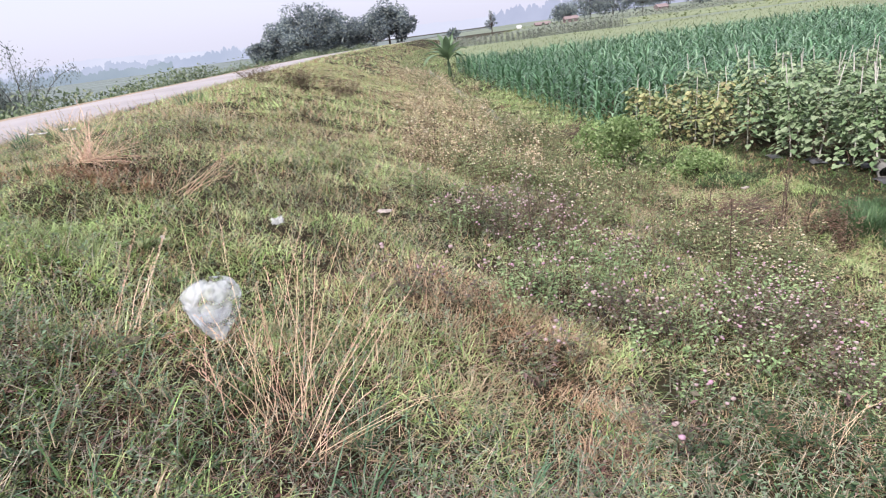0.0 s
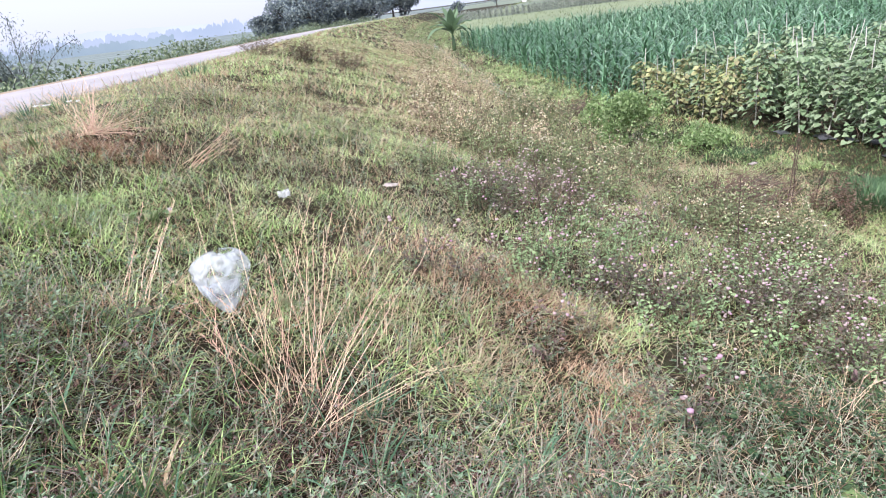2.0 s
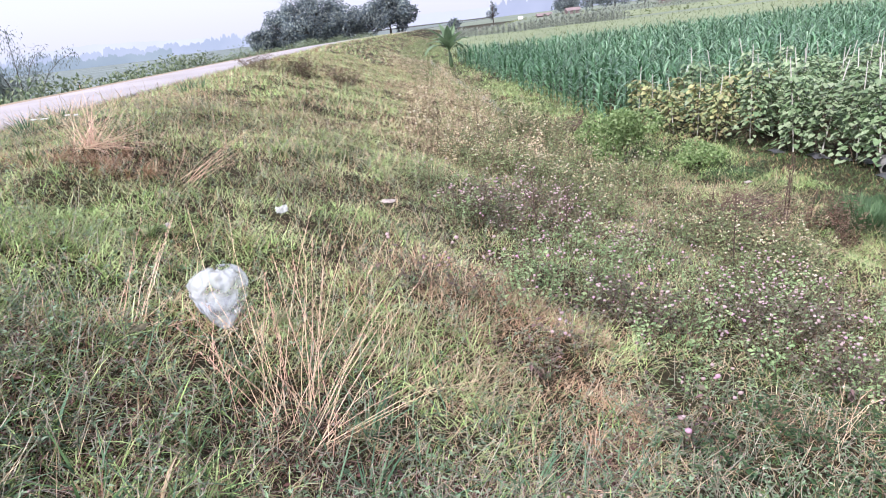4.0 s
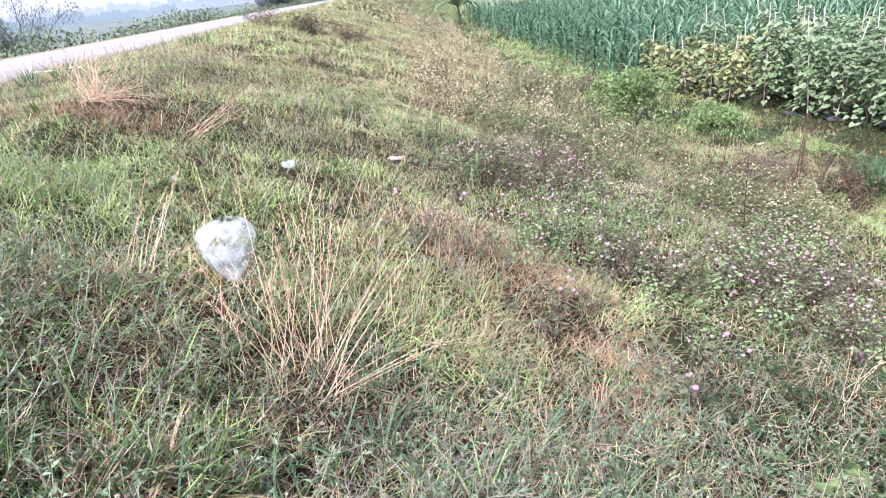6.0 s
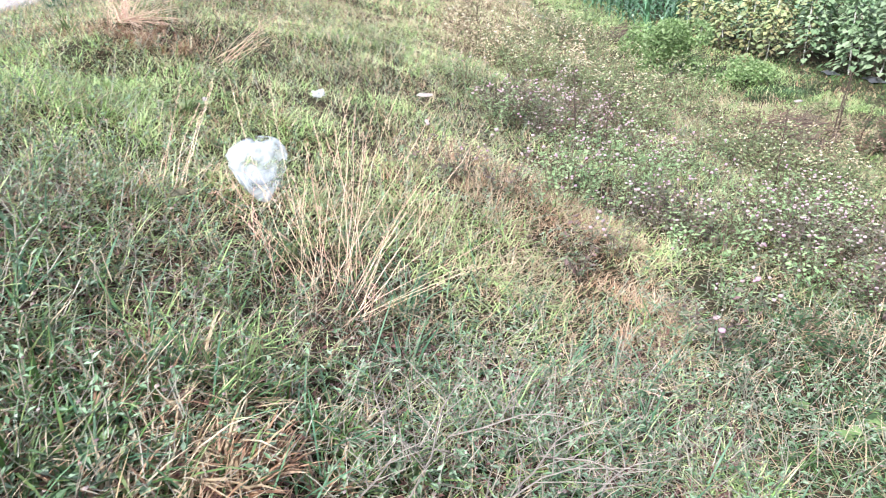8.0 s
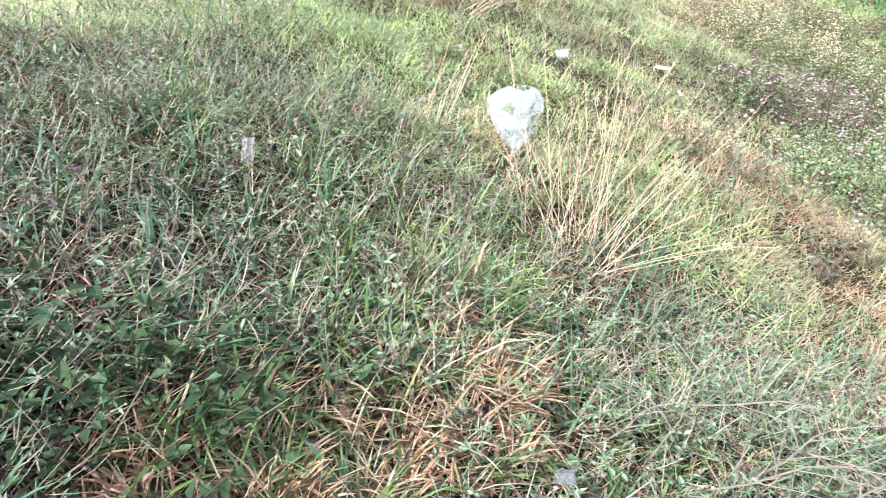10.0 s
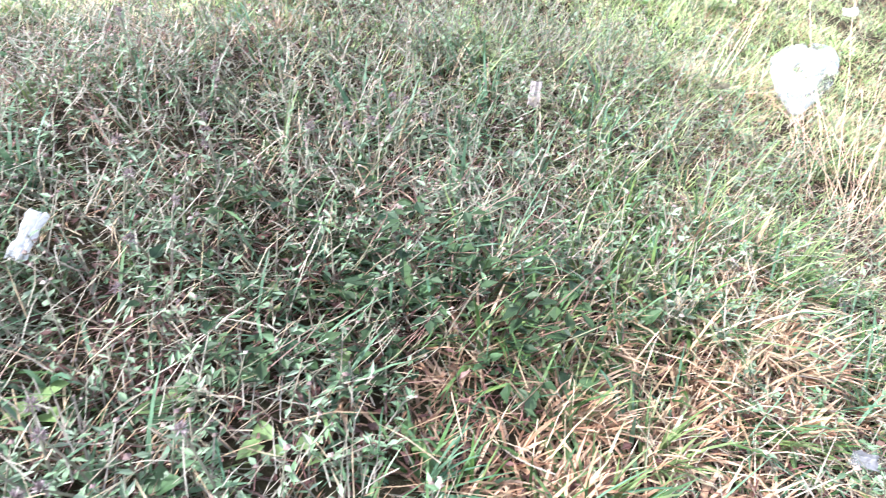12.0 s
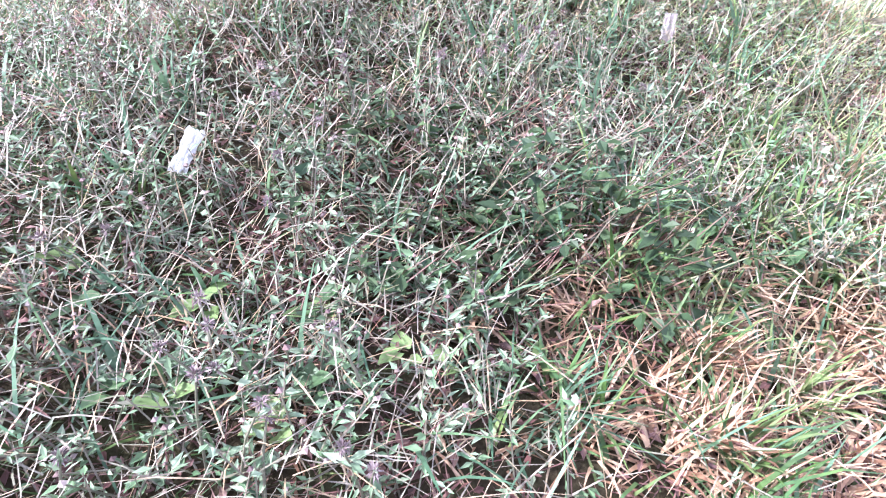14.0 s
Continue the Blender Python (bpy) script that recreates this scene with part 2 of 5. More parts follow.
M_DARKLEAF = leafy("dark_withered_leaf", [(0.10, 0.070, 0.055), (0.15, 0.105, 0.08), (0.12, 0.11, 0.065), (0.20, 0.15, 0.10)], 0.7, 0.15, per_object=0.3)
M_WITHERED = leafy("withered_red_leaf", [(0.112, 0.075, 0.0562), (0.188, 0.112, 0.0813), (0.163, 0.125, 0.075), (0.275, 0.194, 0.131)], 0.7, 0.15, per_object=0.3)
M_DEADLEAF = leafy("withered_leaf", [(0.36, 0.255, 0.18), (0.57, 0.405, 0.3), (0.375, 0.375, 0.195), (0.72, 0.555, 0.405), (0.435, 0.45, 0.225)], 0.7, 0.15, per_object=0.3)
M_PINK = leafy("pink_flower", [(0.57, 0.33, 0.46), (0.56, 0.4, 0.45), (0.53, 0.42, 0.4), (0.42, 0.3, 0.3), (0.56, 0.47, 0.45), (0.5, 0.37, 0.38)], 0.8, 0.25, 0.2, per_object=1.0)
M_WHITE = leafy("white_flower", [(0.664, 0.618, 0.424), (0.55, 0.47, 0.275), (0.711, 0.664, 0.527), (0.482, 0.389, 0.229)], 0.8, 0.2, 0.2)
M_BEAN = leafy("bean_leaf", [(0.11, 0.18, 0.085), (0.18, 0.26, 0.13), (0.25, 0.32, 0.185), (0.34, 0.40, 0.25)], 0.45, 0.25, 0.5, 2.0, 0.2, 0.5)
M_BEANYEL = leafy("bean_leaf_yellowing", [(0.18, 0.26, 0.11), (0.40, 0.40, 0.18), (0.30, 0.25, 0.14), (0.24, 0.32, 0.14), (0.34, 0.38, 0.20), (0.44, 0.40, 0.20)], 0.5, 0.3, 0.5, 2.0, 0.2)
M_CORN = leafy("corn_leaf", [(0.0432, 0.108, 0.0486), (0.081, 0.178, 0.081), (0.14, 0.27, 0.14), (0.292, 0.41, 0.27)], 0.32, 0.25, 0.5, 3.0, 0.1, 0.7)
# Far maize greyed and lightened: haze is put into the leaf colour.
M_CORNHAZE = leafy("corn_leaf_far", [(0.15, 0.175, 0.14), (0.20, 0.225, 0.18), (0.25, 0.265, 0.21)], 0.6, 0.2, 0.4, 15.0)
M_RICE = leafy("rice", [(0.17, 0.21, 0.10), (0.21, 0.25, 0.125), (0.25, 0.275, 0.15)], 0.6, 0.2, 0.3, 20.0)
# Haze over the plain is put into these two crop colours.
M_HAZECROP = leafy("far_crop", [(0.16, 0.195, 0.14), (0.19, 0.225, 0.165), (0.22, 0.25, 0.185)], 0.8, 0.2, 0.35, 30.0)
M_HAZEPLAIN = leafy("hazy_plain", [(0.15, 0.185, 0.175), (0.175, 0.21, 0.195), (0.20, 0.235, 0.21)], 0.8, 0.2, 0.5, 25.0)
M_POLE = solid("bamboo_pole", [(0.3, (0.46, 0.43, 0.37)), (0.7, (0.62, 0.59, 0.54))], 6, 0.7, 0.2, 50)
M_BARK = solid("bark", [(0.3, (0.06, 0.05, 0.045)), (0.7, (0.14, 0.12, 0.10))], 2, 0.95, 0.8, 12)
# Leaf colour of far trees, lightened and blued with the haze put in.
M_HAZETREE = leafy("tree_leaf", [(0.10, 0.13, 0.16), (0.165, 0.20, 0.22), (0.25, 0.29, 0.285), (0.37, 0.41, 0.37)], 0.8, 0.4, 0.9, 3.0)
# Haze beyond the road is mixed into both leaf colours below.
M_NEARTREE = leafy("near_tree_leaf", [(0.126, 0.161, 0.14), (0.182, 0.217, 0.189), (0.252, 0.287, 0.252)], 0.6, 0.25, 0.5, 3.0)
M_FARSCRUB = leafy("far_scrub_leaf", [(0.10, 0.14, 0.085), (0.14, 0.19, 0.11), (0.20, 0.25, 0.14), (0.26, 0.29, 0.19)], 0.6, 0.25, 0.7, 4.0)
M_BANANA = leafy("banana_leaf", [(0.10, 0.165, 0.085), (0.15, 0.23, 0.12), (0.26, 0.34, 0.20)], 0.4, 0.35, 0.3, 2.0, 0.0, 0.5)
M_BAG = film("clear_bag_film", (0.78, 0.81, 0.85), 0.68, 0.15)
M_LITTER = film("white_litter_film", (0.60, 0.61, 0.60), 0.2, 0.4)
M_SCRAP = film("thin_scrap_film", (0.55, 0.48, 0.45), 0.4, 0.5)
M_WHITEWRAP = film("white_wrapper_film", (0.80, 0.81, 0.80), 0.0, 0.35)
M_FILMSCRAP = film("pale_scrap_film", (0.58, 0.52, 0.50), 0.22, 0.5)
M_GREYFILM = film("grey_film", (0.25, 0.25, 0.26), 0.5, 0.5)
M_CLAY = solid("clay_pipe", [(0.3, (0.15, 0.145, 0.135)), (0.7, (0.27, 0.26, 0.245))], 5, 0.9, 0.4, 40)
M_MULCH = solid("mulch_film", [(0.3, (0.03, 0.03, 0.032)), (0.7, (0.11, 0.11, 0.118))], 4, 0.45, 0.6, 30)
M_WALLPAINT = solid("white_render", [(0.3, (0.70, 0.69, 0.68)), (0.7, (0.80, 0.79, 0.78))], 1, 0.9, 0.1, 20)
# Brick and tile greyed: haze before the far houses is in the colour.
M_BRICK = solid("hazy_brick", [(0.3, (0.20, 0.145, 0.14)), (0.7, (0.26, 0.20, 0.195))], 1, 0.9, 0.2, 10)
M_ROOF = solid("roof_tile", [(0.3, (0.20, 0.15, 0.15)), (0.7, (0.26, 0.205, 0.20))], 1, 0.9, 0.4, 12)


def water_material():
    m = bpy.data.materials.new("ditch_water")
    m.use_nodes = True
    b = m.node_tree.nodes["Principled BSDF"]
    b.inputs["Base Color"].default_value = (0.06, 0.065, 0.055, 1)
    b.inputs["Roughness"].default_value = 0.3
    return m


M_WATER = water_material()


# ---- mesh helpers ----
def tri_mesh(name, verts, tris, smooth=False):
    verts, tris = np.asarray(verts, np.float32), np.asarray(tris, np.int32)
    me = bpy.data.meshes.new(name)
    me.vertices.add(len(verts))
    me.vertices.foreach_set("co", verts.ravel())
    me.loops.add(tris.size)
    me.loops.foreach_set("vertex_index", tris.ravel())
    me.polygons.add(len(tris))
    me.polygons.foreach_set("loop_start", np.arange(0, tris.size, 3, dtype=np.int32))
    me.polygons.foreach_set("use_smooth", np.full(len(tris), smooth, dtype=bool))
    me.update(calc_edges=True)
    return me


def join(*pieces):
    """Several (verts, tris) as one."""
    vs, ts, n = [], [], 0
    for v, t in pieces:
        vs.append(v), ts.append(t + n)
        n += len(v)
    return np.concatenate(vs), np.concatenate(ts)


def thing(name, piece, material, label, category, group="", kind="", smooth=False, at=(0, 0, 0)):
    me = tri_mesh(name, *piece, smooth)
    me.materials.append(material)
    ob = new(name, me)
    ob.location = at
    return tagged(ob, label, category, group, kind)


def holder(name, label, category, group="", at=(0, 0, 0)):
    ob = new(name)
    ob.location = at
    ob.empty_display_size = 0.1
    return tagged(ob, label, category, group)


def part(name, piece, material, parent, label="", smooth=False, kind=""):
    me = tri_mesh(name, *piece, smooth)
    me.materials.append(material)
    ob = new(name, me)
    ob.parent = parent
    return tagged(ob, label, kind=kind)


def unit(a):
    return a / np.maximum(1e-9, np.linalg.norm(a, axis=-1, keepdims=True))


def blades(base, heading, lean, curl, length, width, segs=3):
    """Tapering ribbons that rise from base and bend over towards heading (radians)."""
    n = len(base)
    h = np.stack([np.cos(heading), np.sin(heading), np.zeros(n)], -1)
    side = np.stack([-np.sin(heading), np.cos(heading), np.zeros(n)], -1)
    up = np.array([0, 0, 1.0])
    c, pts = base.astype(float).copy(), [base.astype(float)]
    for i in range(segs):
        a = lean + curl * (i + 0.5) / segs
        c = c + (length / segs)[:, None] * (np.sin(a)[:, None] * h + np.cos(a)[:, None] * up)
        pts.append(c)
    rows = []
    for i in range(segs):
        w = width * (0.75 + 0.25 * (i > 0)) * (1 - (i / segs) ** 2 * 0.8) * 0.5
        rows += [pts[i] - side * w[:, None], pts[i] + side * w[:, None]]
    rows.append(pts[segs])
    v = np.stack(rows, 1)
    k = 2 * segs + 1
    t = []
    for i in range(segs - 1):
        a = 2 * i
        t += [(a, a + 1, a + 3), (a, a + 3, a + 2)]
    t.append((2 * segs - 2, 2 * segs - 1, 2 * segs))
    t = np.array(t)
    return v.reshape(-1, 3), (np.arange(n)[:, None, None] * k + t).reshape(-1, 3)


def leaves(base, ahead, length, width, droop=0.15, normal=None):
    """Pointed leaves, folded a little along the rib."""
    ahead = unit(ahead)
    nrm = np.array([0, 0, 1.0]) + 0.35 * rng.normal(size=base.shape) if normal is None else normal
    side = unit(np.cross(ahead, nrm))
    up = np.cross(side, ahead)
    L, W = length[:, None], width[:, None]
    mid = base + ahead * L * 0.42 - up * W * droop
    v = np.stack([base, mid - side * W * 0.5 + up * W * droop * 1.6, mid + side * W * 0.5 + up * W * droop * 1.6,
                  base + ahead * L - up * L * droop * 0.8, mid], 1)
    t = np.array([(0, 4, 1), (1, 4, 3), (3, 4, 2), (2, 4, 0)])
    return v.reshape(-1, 3), (np.arange(len(base))[:, None, None] * 5 + t).reshape(-1, 3)


def heart_leaves(base, ahead, size, normal):
    """Broad heart-shaped leaves with a lobe on either side of the stalk."""
    ahead = unit(ahead)
    side = unit(np.cross(ahead, normal))
    up = np.cross(side, ahead)
    S = size[:, None]
    def p(a, b, c):
        return base + ahead * S * a + side * S * b + up * S * c
    v = np.stack([p(0, 0, 0), p(-0.12, -0.3, 0.03), p(0.25, -0.48, 0.06), p(0.68, -0.26, 0.0), p(1.0, 0, -0.10),
                  p(0.68, 0.26, 0.0), p(0.25, 0.48, 0.06), p(-0.12, 0.3, 0.03), p(0.4, 0, -0.05)], 1)
    t = np.array([(8, i, i + 1) for i in range(7)] + [(8, 7, 0)])
    return v.reshape(-1, 3), (np.arange(len(base))[:, None, None] * 9 + t).reshape(-1, 3)


def sticks(p0, p1, r0, r1):
    """Tapered three-sided rods."""
    d = unit(p1 - p0)
    a = unit(np.cross(d, np.where(np.abs(d[:, 2:3]) > 0.9, np.array([1.0, 0, 0]), np.array([0, 0, 1.0]))))
    b = np.cross(d, a)
    rows = []
    for p, r in ((p0, r0), (p1, r1)):
        for k in range(3):
            ang = 2.0944 * k
            rows.append(p + (a * math.cos(ang) + b * math.sin(ang)) * np.broadcast_to(r, (len(p0),))[:, None])
    v = np.stack(rows, 1)
    t = np.array([(0, 1, 4), (0, 4, 3), (1, 2, 5), (1, 5, 4), (2, 0, 3), (2, 3, 5), (3, 4, 5)])
    return v.reshape(-1, 3), (np.arange(len(p0))[:, None, None] * 6 + t).reshape(-1, 3)


def rod(points, radii, sides=8):
    """A tapered tube along a bent line, closed at both ends."""
    pts = np.asarray(points, float)
    radii = np.broadcast_to(np.asarray(radii, float), (len(pts),))
    tang = unit(np.gradient(pts, axis=0))
    ref = np.array([1.0, 0, 0]) if abs(tang[0, 2]) > 0.7 else np.array([0, 0, 1.0])
    v, t = [], []
    for p, d, r in zip(pts, tang, radii):
        a = unit(np.cross(d, ref))
        b = np.cross(d, a)
        for k in range(sides):
            g = 2 * math.pi * k / sides
            v.append(p + r * (a * math.cos(g) + b * math.sin(g)))
    for i in range(len(pts) - 1):
        for k in range(sides):
            a, b = i * sides + k, i * sides + (k + 1) % sides
            t += [(a, b, b + sides), (a, b + sides, a + sides)]
    last = (len(pts) - 1) * sides
    for k in range(1, sides - 1):
        t += [(0, k + 1, k), (last, last + k, last + k + 1)]
    return np.array(v), np.array(t)


_ico = bmesh.new()
bmesh.ops.create_icosphere(_ico, subdivisions=1, radius=1.0)
ICO_V = np.array([v.co[:] for v in _ico.verts])
ICO_T = np.array([[v.index for v in f.verts] for f in _ico.faces])
_ico.free()


def balls(centre, radius, flat=0.8):
    """Small knobbly heads."""
    n, k = len(centre), len(ICO_V)
    v = ICO_V[None] * (radius[:, None, None] * rng.uniform(0.75, 1.2, (n, k, 1))) * np.array([1, 1, flat]) + centre[:, None]
    return v.reshape(-1, 3), (np.arange(n)[:, None, None] * k + ICO_T).reshape(-1, 3)


def knobs(centre, radius):
    """Tiny eight-sided heads."""
    o = np.array([(1, 0, 0), (0, 1, 0), (-1, 0, 0), (0, -1, 0), (0, 0, 0.8), (0, 0, -0.8)], float)
    v = o[None] * (radius[:, None, None] * rng.uniform(0.7, 1.25, (len(centre), 6, 1))) + centre[:, None]
    t = np.array([(0, 1, 4), (1, 2, 4), (2, 3, 4), (3, 0, 4), (1, 0, 5), (2, 1, 5), (3, 2, 5), (0, 3, 5)])
    return v.reshape(-1, 3), (np.arange(len(centre))[:, None, None] * 6 + t).reshape(-1, 3)


# ---- lie of the land: a dike with a road on top, sloping down to fields ----
PROFILE_V = [-60, -16, -12, -9.2, -8.3, -8.1, -4.9, -3.2, -2.5, -1.5, 0, 1, 2, 3, 3.4, 4.3, 5, 6, 60]
PROFILE_Z = [-1.5, -1.4, 0.2, 0.75, 0.86, 0.86, 0.86, 0.90, 0.83, 0.50, -0.10, -0.48, -0.84, -1.14, -1.24, -1.36, -1.46, -1.5, -1.5]


def bend(y):
    """How far the dike swings across at y."""
    y = np.asarray(y, float)
    c = np.clip(y, -40, 150)
    return -0.1 * c + 0.0013 * np.clip(c - 40, 0, None) ** 2 + (y - c) * 0.18 * (y > 150)


def across(x, y):
    return x - bend(y)


LATTICE = np.random.default_rng(3).uniform(0, 1, (256, 256))


def soft_noise(x, y, size, seed=0):
    """Smooth random field between 0 and 1 with features of that size."""
    u, v = np.asarray(x, float) / size + 17.3 * seed, np.asarray(y, float) / size + 9.1 * seed
    i, j = np.floor(u).astype(int), np.floor(v).astype(int)
    f, g = u - i, v - j
    f, g = f * f * (3 - 2 * f), g * g * (3 - 2 * g)
    a, b, c, d = LATTICE[i % 256, j % 256], LATTICE[(i + 1) % 256, j % 256], LATTICE[i % 256, (j + 1) % 256], LATTICE[(i + 1) % 256, (j + 1) % 256]
    return (a * (1 - f) + b * f) * (1 - g) + (c * (1 - f) + d * f) * g


def hummock(x, y):
    """Rank growth (1) and hollows (0)."""
    return np.clip(0.5 + 1.5 * (0.6 * soft_noise(x, y, 0.42, 1) + 0.4 * soft_noise(x, y, 0.17, 2) - 0.5), 0, 1)


def lumps(x, y):
    return 0.11 * (soft_noise(x, y, 1.1, 4) - 0.5) + 0.09 * (soft_noise(x, y, 0.42, 1) - 0.5) + 0.02 * (soft_noise(x, y, 0.17, 2) - 0.5)


def ground_z(x, y):
    x, y = np.asarray(x, float), np.asarray(y, float)
    v = across(x, y)
    z = np.interp(v, PROFILE_V, PROFILE_Z)
    z = z - 0.004 * np.clip(y - 10, 0, 120) * np.clip((z + 1.5) / 2.3, 0, 1)
    z = -1.5 + (z + 1.5) * np.clip((185 - y) / 45, 0, 1)
    wild = np.clip((v + 4.6) / 0.8, 0, 1) * np.clip((6.5 - v) / 1.5, 0, 1)
    ditch = -0.28 * np.exp(-((v - 3.75) / 0.45) ** 2) * np.clip((y - 15) / 4, 0, 1)
    return z + lumps(x, y) * wild + ditch


def on_ground(x, y, lift=0.0):
    x, y = np.asarray(x, float), np.asarray(y, float)
    return np.stack([x, y, ground_z(x, y) + lift], -1)


def spot(x, y, lift=0.0):
    return tuple(float(a) for a in on_ground(x, y, lift))


def grid_mesh(vs, ys, height):
    """A sheet over lines along the dike (vs) and across it (ys)."""
    V, Y = np.meshgrid(vs, ys)
    X = V + bend(Y)
    P = np.stack([X, Y, height(X, Y)], -1).reshape(-1, 3)
    a, b = len(vs), len(ys)
    i = (np.arange(b - 1)[:, None] * a + np.arange(a - 1)).ravel()
    return P, np.concatenate([np.stack([i, i + 1, i + a + 1], -1), np.stack([i, i + a + 1, i + a], -1)])


vs = np.unique(np.concatenate([-np.geomspace(20, 1500, 14), np.arange(-20, -4.5, 0.5), PROFILE_V[9:], np.arange(-4.5, 6.5, 0.14), np.arange(6.5, 30, 1.5), np.geomspace(30, 1500, 14)]))
ys = np.unique(np.concatenate([-np.geomspace(3, 600, 10), np.arange(-3, 9, 0.14), np.arange(9, 30, 0.3), np.arange(30, 150, 2.5), np.geomspace(150, 2500, 16)]))
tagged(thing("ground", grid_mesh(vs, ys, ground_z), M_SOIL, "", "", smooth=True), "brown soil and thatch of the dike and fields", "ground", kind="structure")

# road slab on the dike's crown
road_y = np.unique(np.concatenate([np.arange(-30, 60, 2.0), np.arange(60, 200, 4.0)]))
road_v = np.array([-8.16, -8.12, -8.02, -6.5, -5.0, -4.92, -4.88])
road_up = np.array([-0.12, 0.03, 0.06, 0.075, 0.06, 0.03, -0.12])


def road_height(x, y):
    return ground_z(bend(y) - 6.5, y) + np.interp(across(x, y), road_v, road_up)


tagged(thing("road", grid_mesh(road_v, road_y, road_height), M_ROAD, "", "", smooth=True), "pale worn concrete road along the dike top", "road", kind="structure")
verge_v = np.array([-9.0, -8.9, -8.5, -8.16])
verge_up = np.array([-0.15, 0.035, 0.04, 0.03])
tagged(thing("road_shoulder", grid_mesh(verge_v, road_y, lambda x, y: ground_z(bend(y) - 8.3, y) + np.interp(across(x, y), verge_v, verge_up)), M_VERGE, "", "", smooth=True),
       "bare dirt shoulder beside the road", "road shoulder", kind="structure")

# water lying in the ditch
tagged(thing("water", grid_mesh(np.array([3.25, 3.75, 4.2]), np.arange(17, 60, 1.0), lambda x, y: np.full_like(x, -1.515)), M_WATER, "", ""),
       "shallow grey water in the field ditch", "ditch water", kind="structure")


# ---- grass ----
def scatter(n, x0, x1, y0, y1):
    return rng.uniform(x0, x1, n), rng.uniform(y0, y1, n)


def bump(x, y, cx, cy, r):
    return np.exp(-((x - cx) ** 2 + (y - cy) ** 2) / (r * r))


def slow(x, y):
    return np.clip(0.5 + 1.5 * (0.4 * soft_noise(x, y, 1.6, 5) + 0.35 * soft_noise(x, y, 0.6, 6) + 0.25 * soft_noise(x, y, 0.25, 7) - 0.5), 0, 1)


def dryness(x, y):
    """0 lush, 1 all straw."""
    v = across(x, y)
    d = 0.01 + 0.34 * slow(x, y) + (0.04 + 0.08 * slow(x, y)) * np.clip((y - 2.2) / 1.5, 0, 1) + 0.09 * np.clip((y - 2.5) / 4, 0, 1) + 0.10 * np.clip((y - 7) / 5, 0, 1) - 0.35 * np.clip(v - 4.2, 0, 1)
    d = d - 0.3 * np.clip(v - 2.4, 0, 1) * np.clip((y - 14) / 4, 0, 1)
    for cx, cy, r, a in ((-0.87, 1.25, 0.42, 0.45), (-1.0, 0.62, 0.42, 0.3), (0.35, 1.9, 0.6, -0.3), (0.38, 2.6, 0.5, 0.28), (-0.7, 2.3, 0.5, 0.5), (0.0, 4.3, 0.8, 0.45), (-0.3, 3.2, 0.5, 0.25), (-0.9, 5.2, 0.9, 0.03), (0.3, 11, 2.0, 0.25), (-0.8, 20, 4.0, 0.15), (-1.5, 3.0, 0.4, 0.2), (0.5, 3.2, 0.5, 0.2), (-1.2, 7.4, 0.8, -0.35), (-1.05, 5.2, 0.5, -0.3),
                         (-3.1, 5.5, 0.5, 0.5), (-1.2, 7.0, 1.2, 0.15), (-1.65, 0.95, 0.45, -0.4), (-2.45, 1.0, 0.5, 0.3), (-1.5, 2.2, 0.5, -0.25), (-1.8, 3.6, 0.6, -0.25),
                         (-0.2, 1.6, 0.4, -0.35), (1.4, 2.3, 0.6, -0.15), (-1.0, 8.5, 1.0, -0.2), (-3.0, 4.2, 0.7, -0.25)):
        d = d + a * bump(x, y, cx, cy, r)
    return np.clip(d, 0.04, 0.95)


def redness(x, y):
    r = 0.06 + 0.30 * np.clip(soft_noise(x, y, 0.5, 9) * 1.6 - 0.6, 0, 1) + 0.05 * slow(y, x) + 0.10 * bump(x, y, -1.7, 0.7, 1.0)
    for cx, cy, rad, a in ((-0.87, 1.25, 0.32, 0.3), (-1.36, 0.15, 0.35, 0.6), (0.5, 2.6, 0.4, 0.4), (-1.05, 0.6, 0.35, 0.22), (-1.5, 2.7, 0.35, 0.35), (0.1, 3.7, 0.6, 0.3), (-2.9, 5.3, 0.45, 0.7), (-3.6, 4.6, 0.5, 0.3), (0.5, 12, 1.8, 0.25), (0.53, 3.24, 0.3, 0.45), (-0.23, 4.37, 0.4, 0.3), (2.5, 17.5, 0.7, 0.6)):
        r = r + a * bump(x, y, cx, cy, rad)
    return np.clip(r, 0, 0.8)


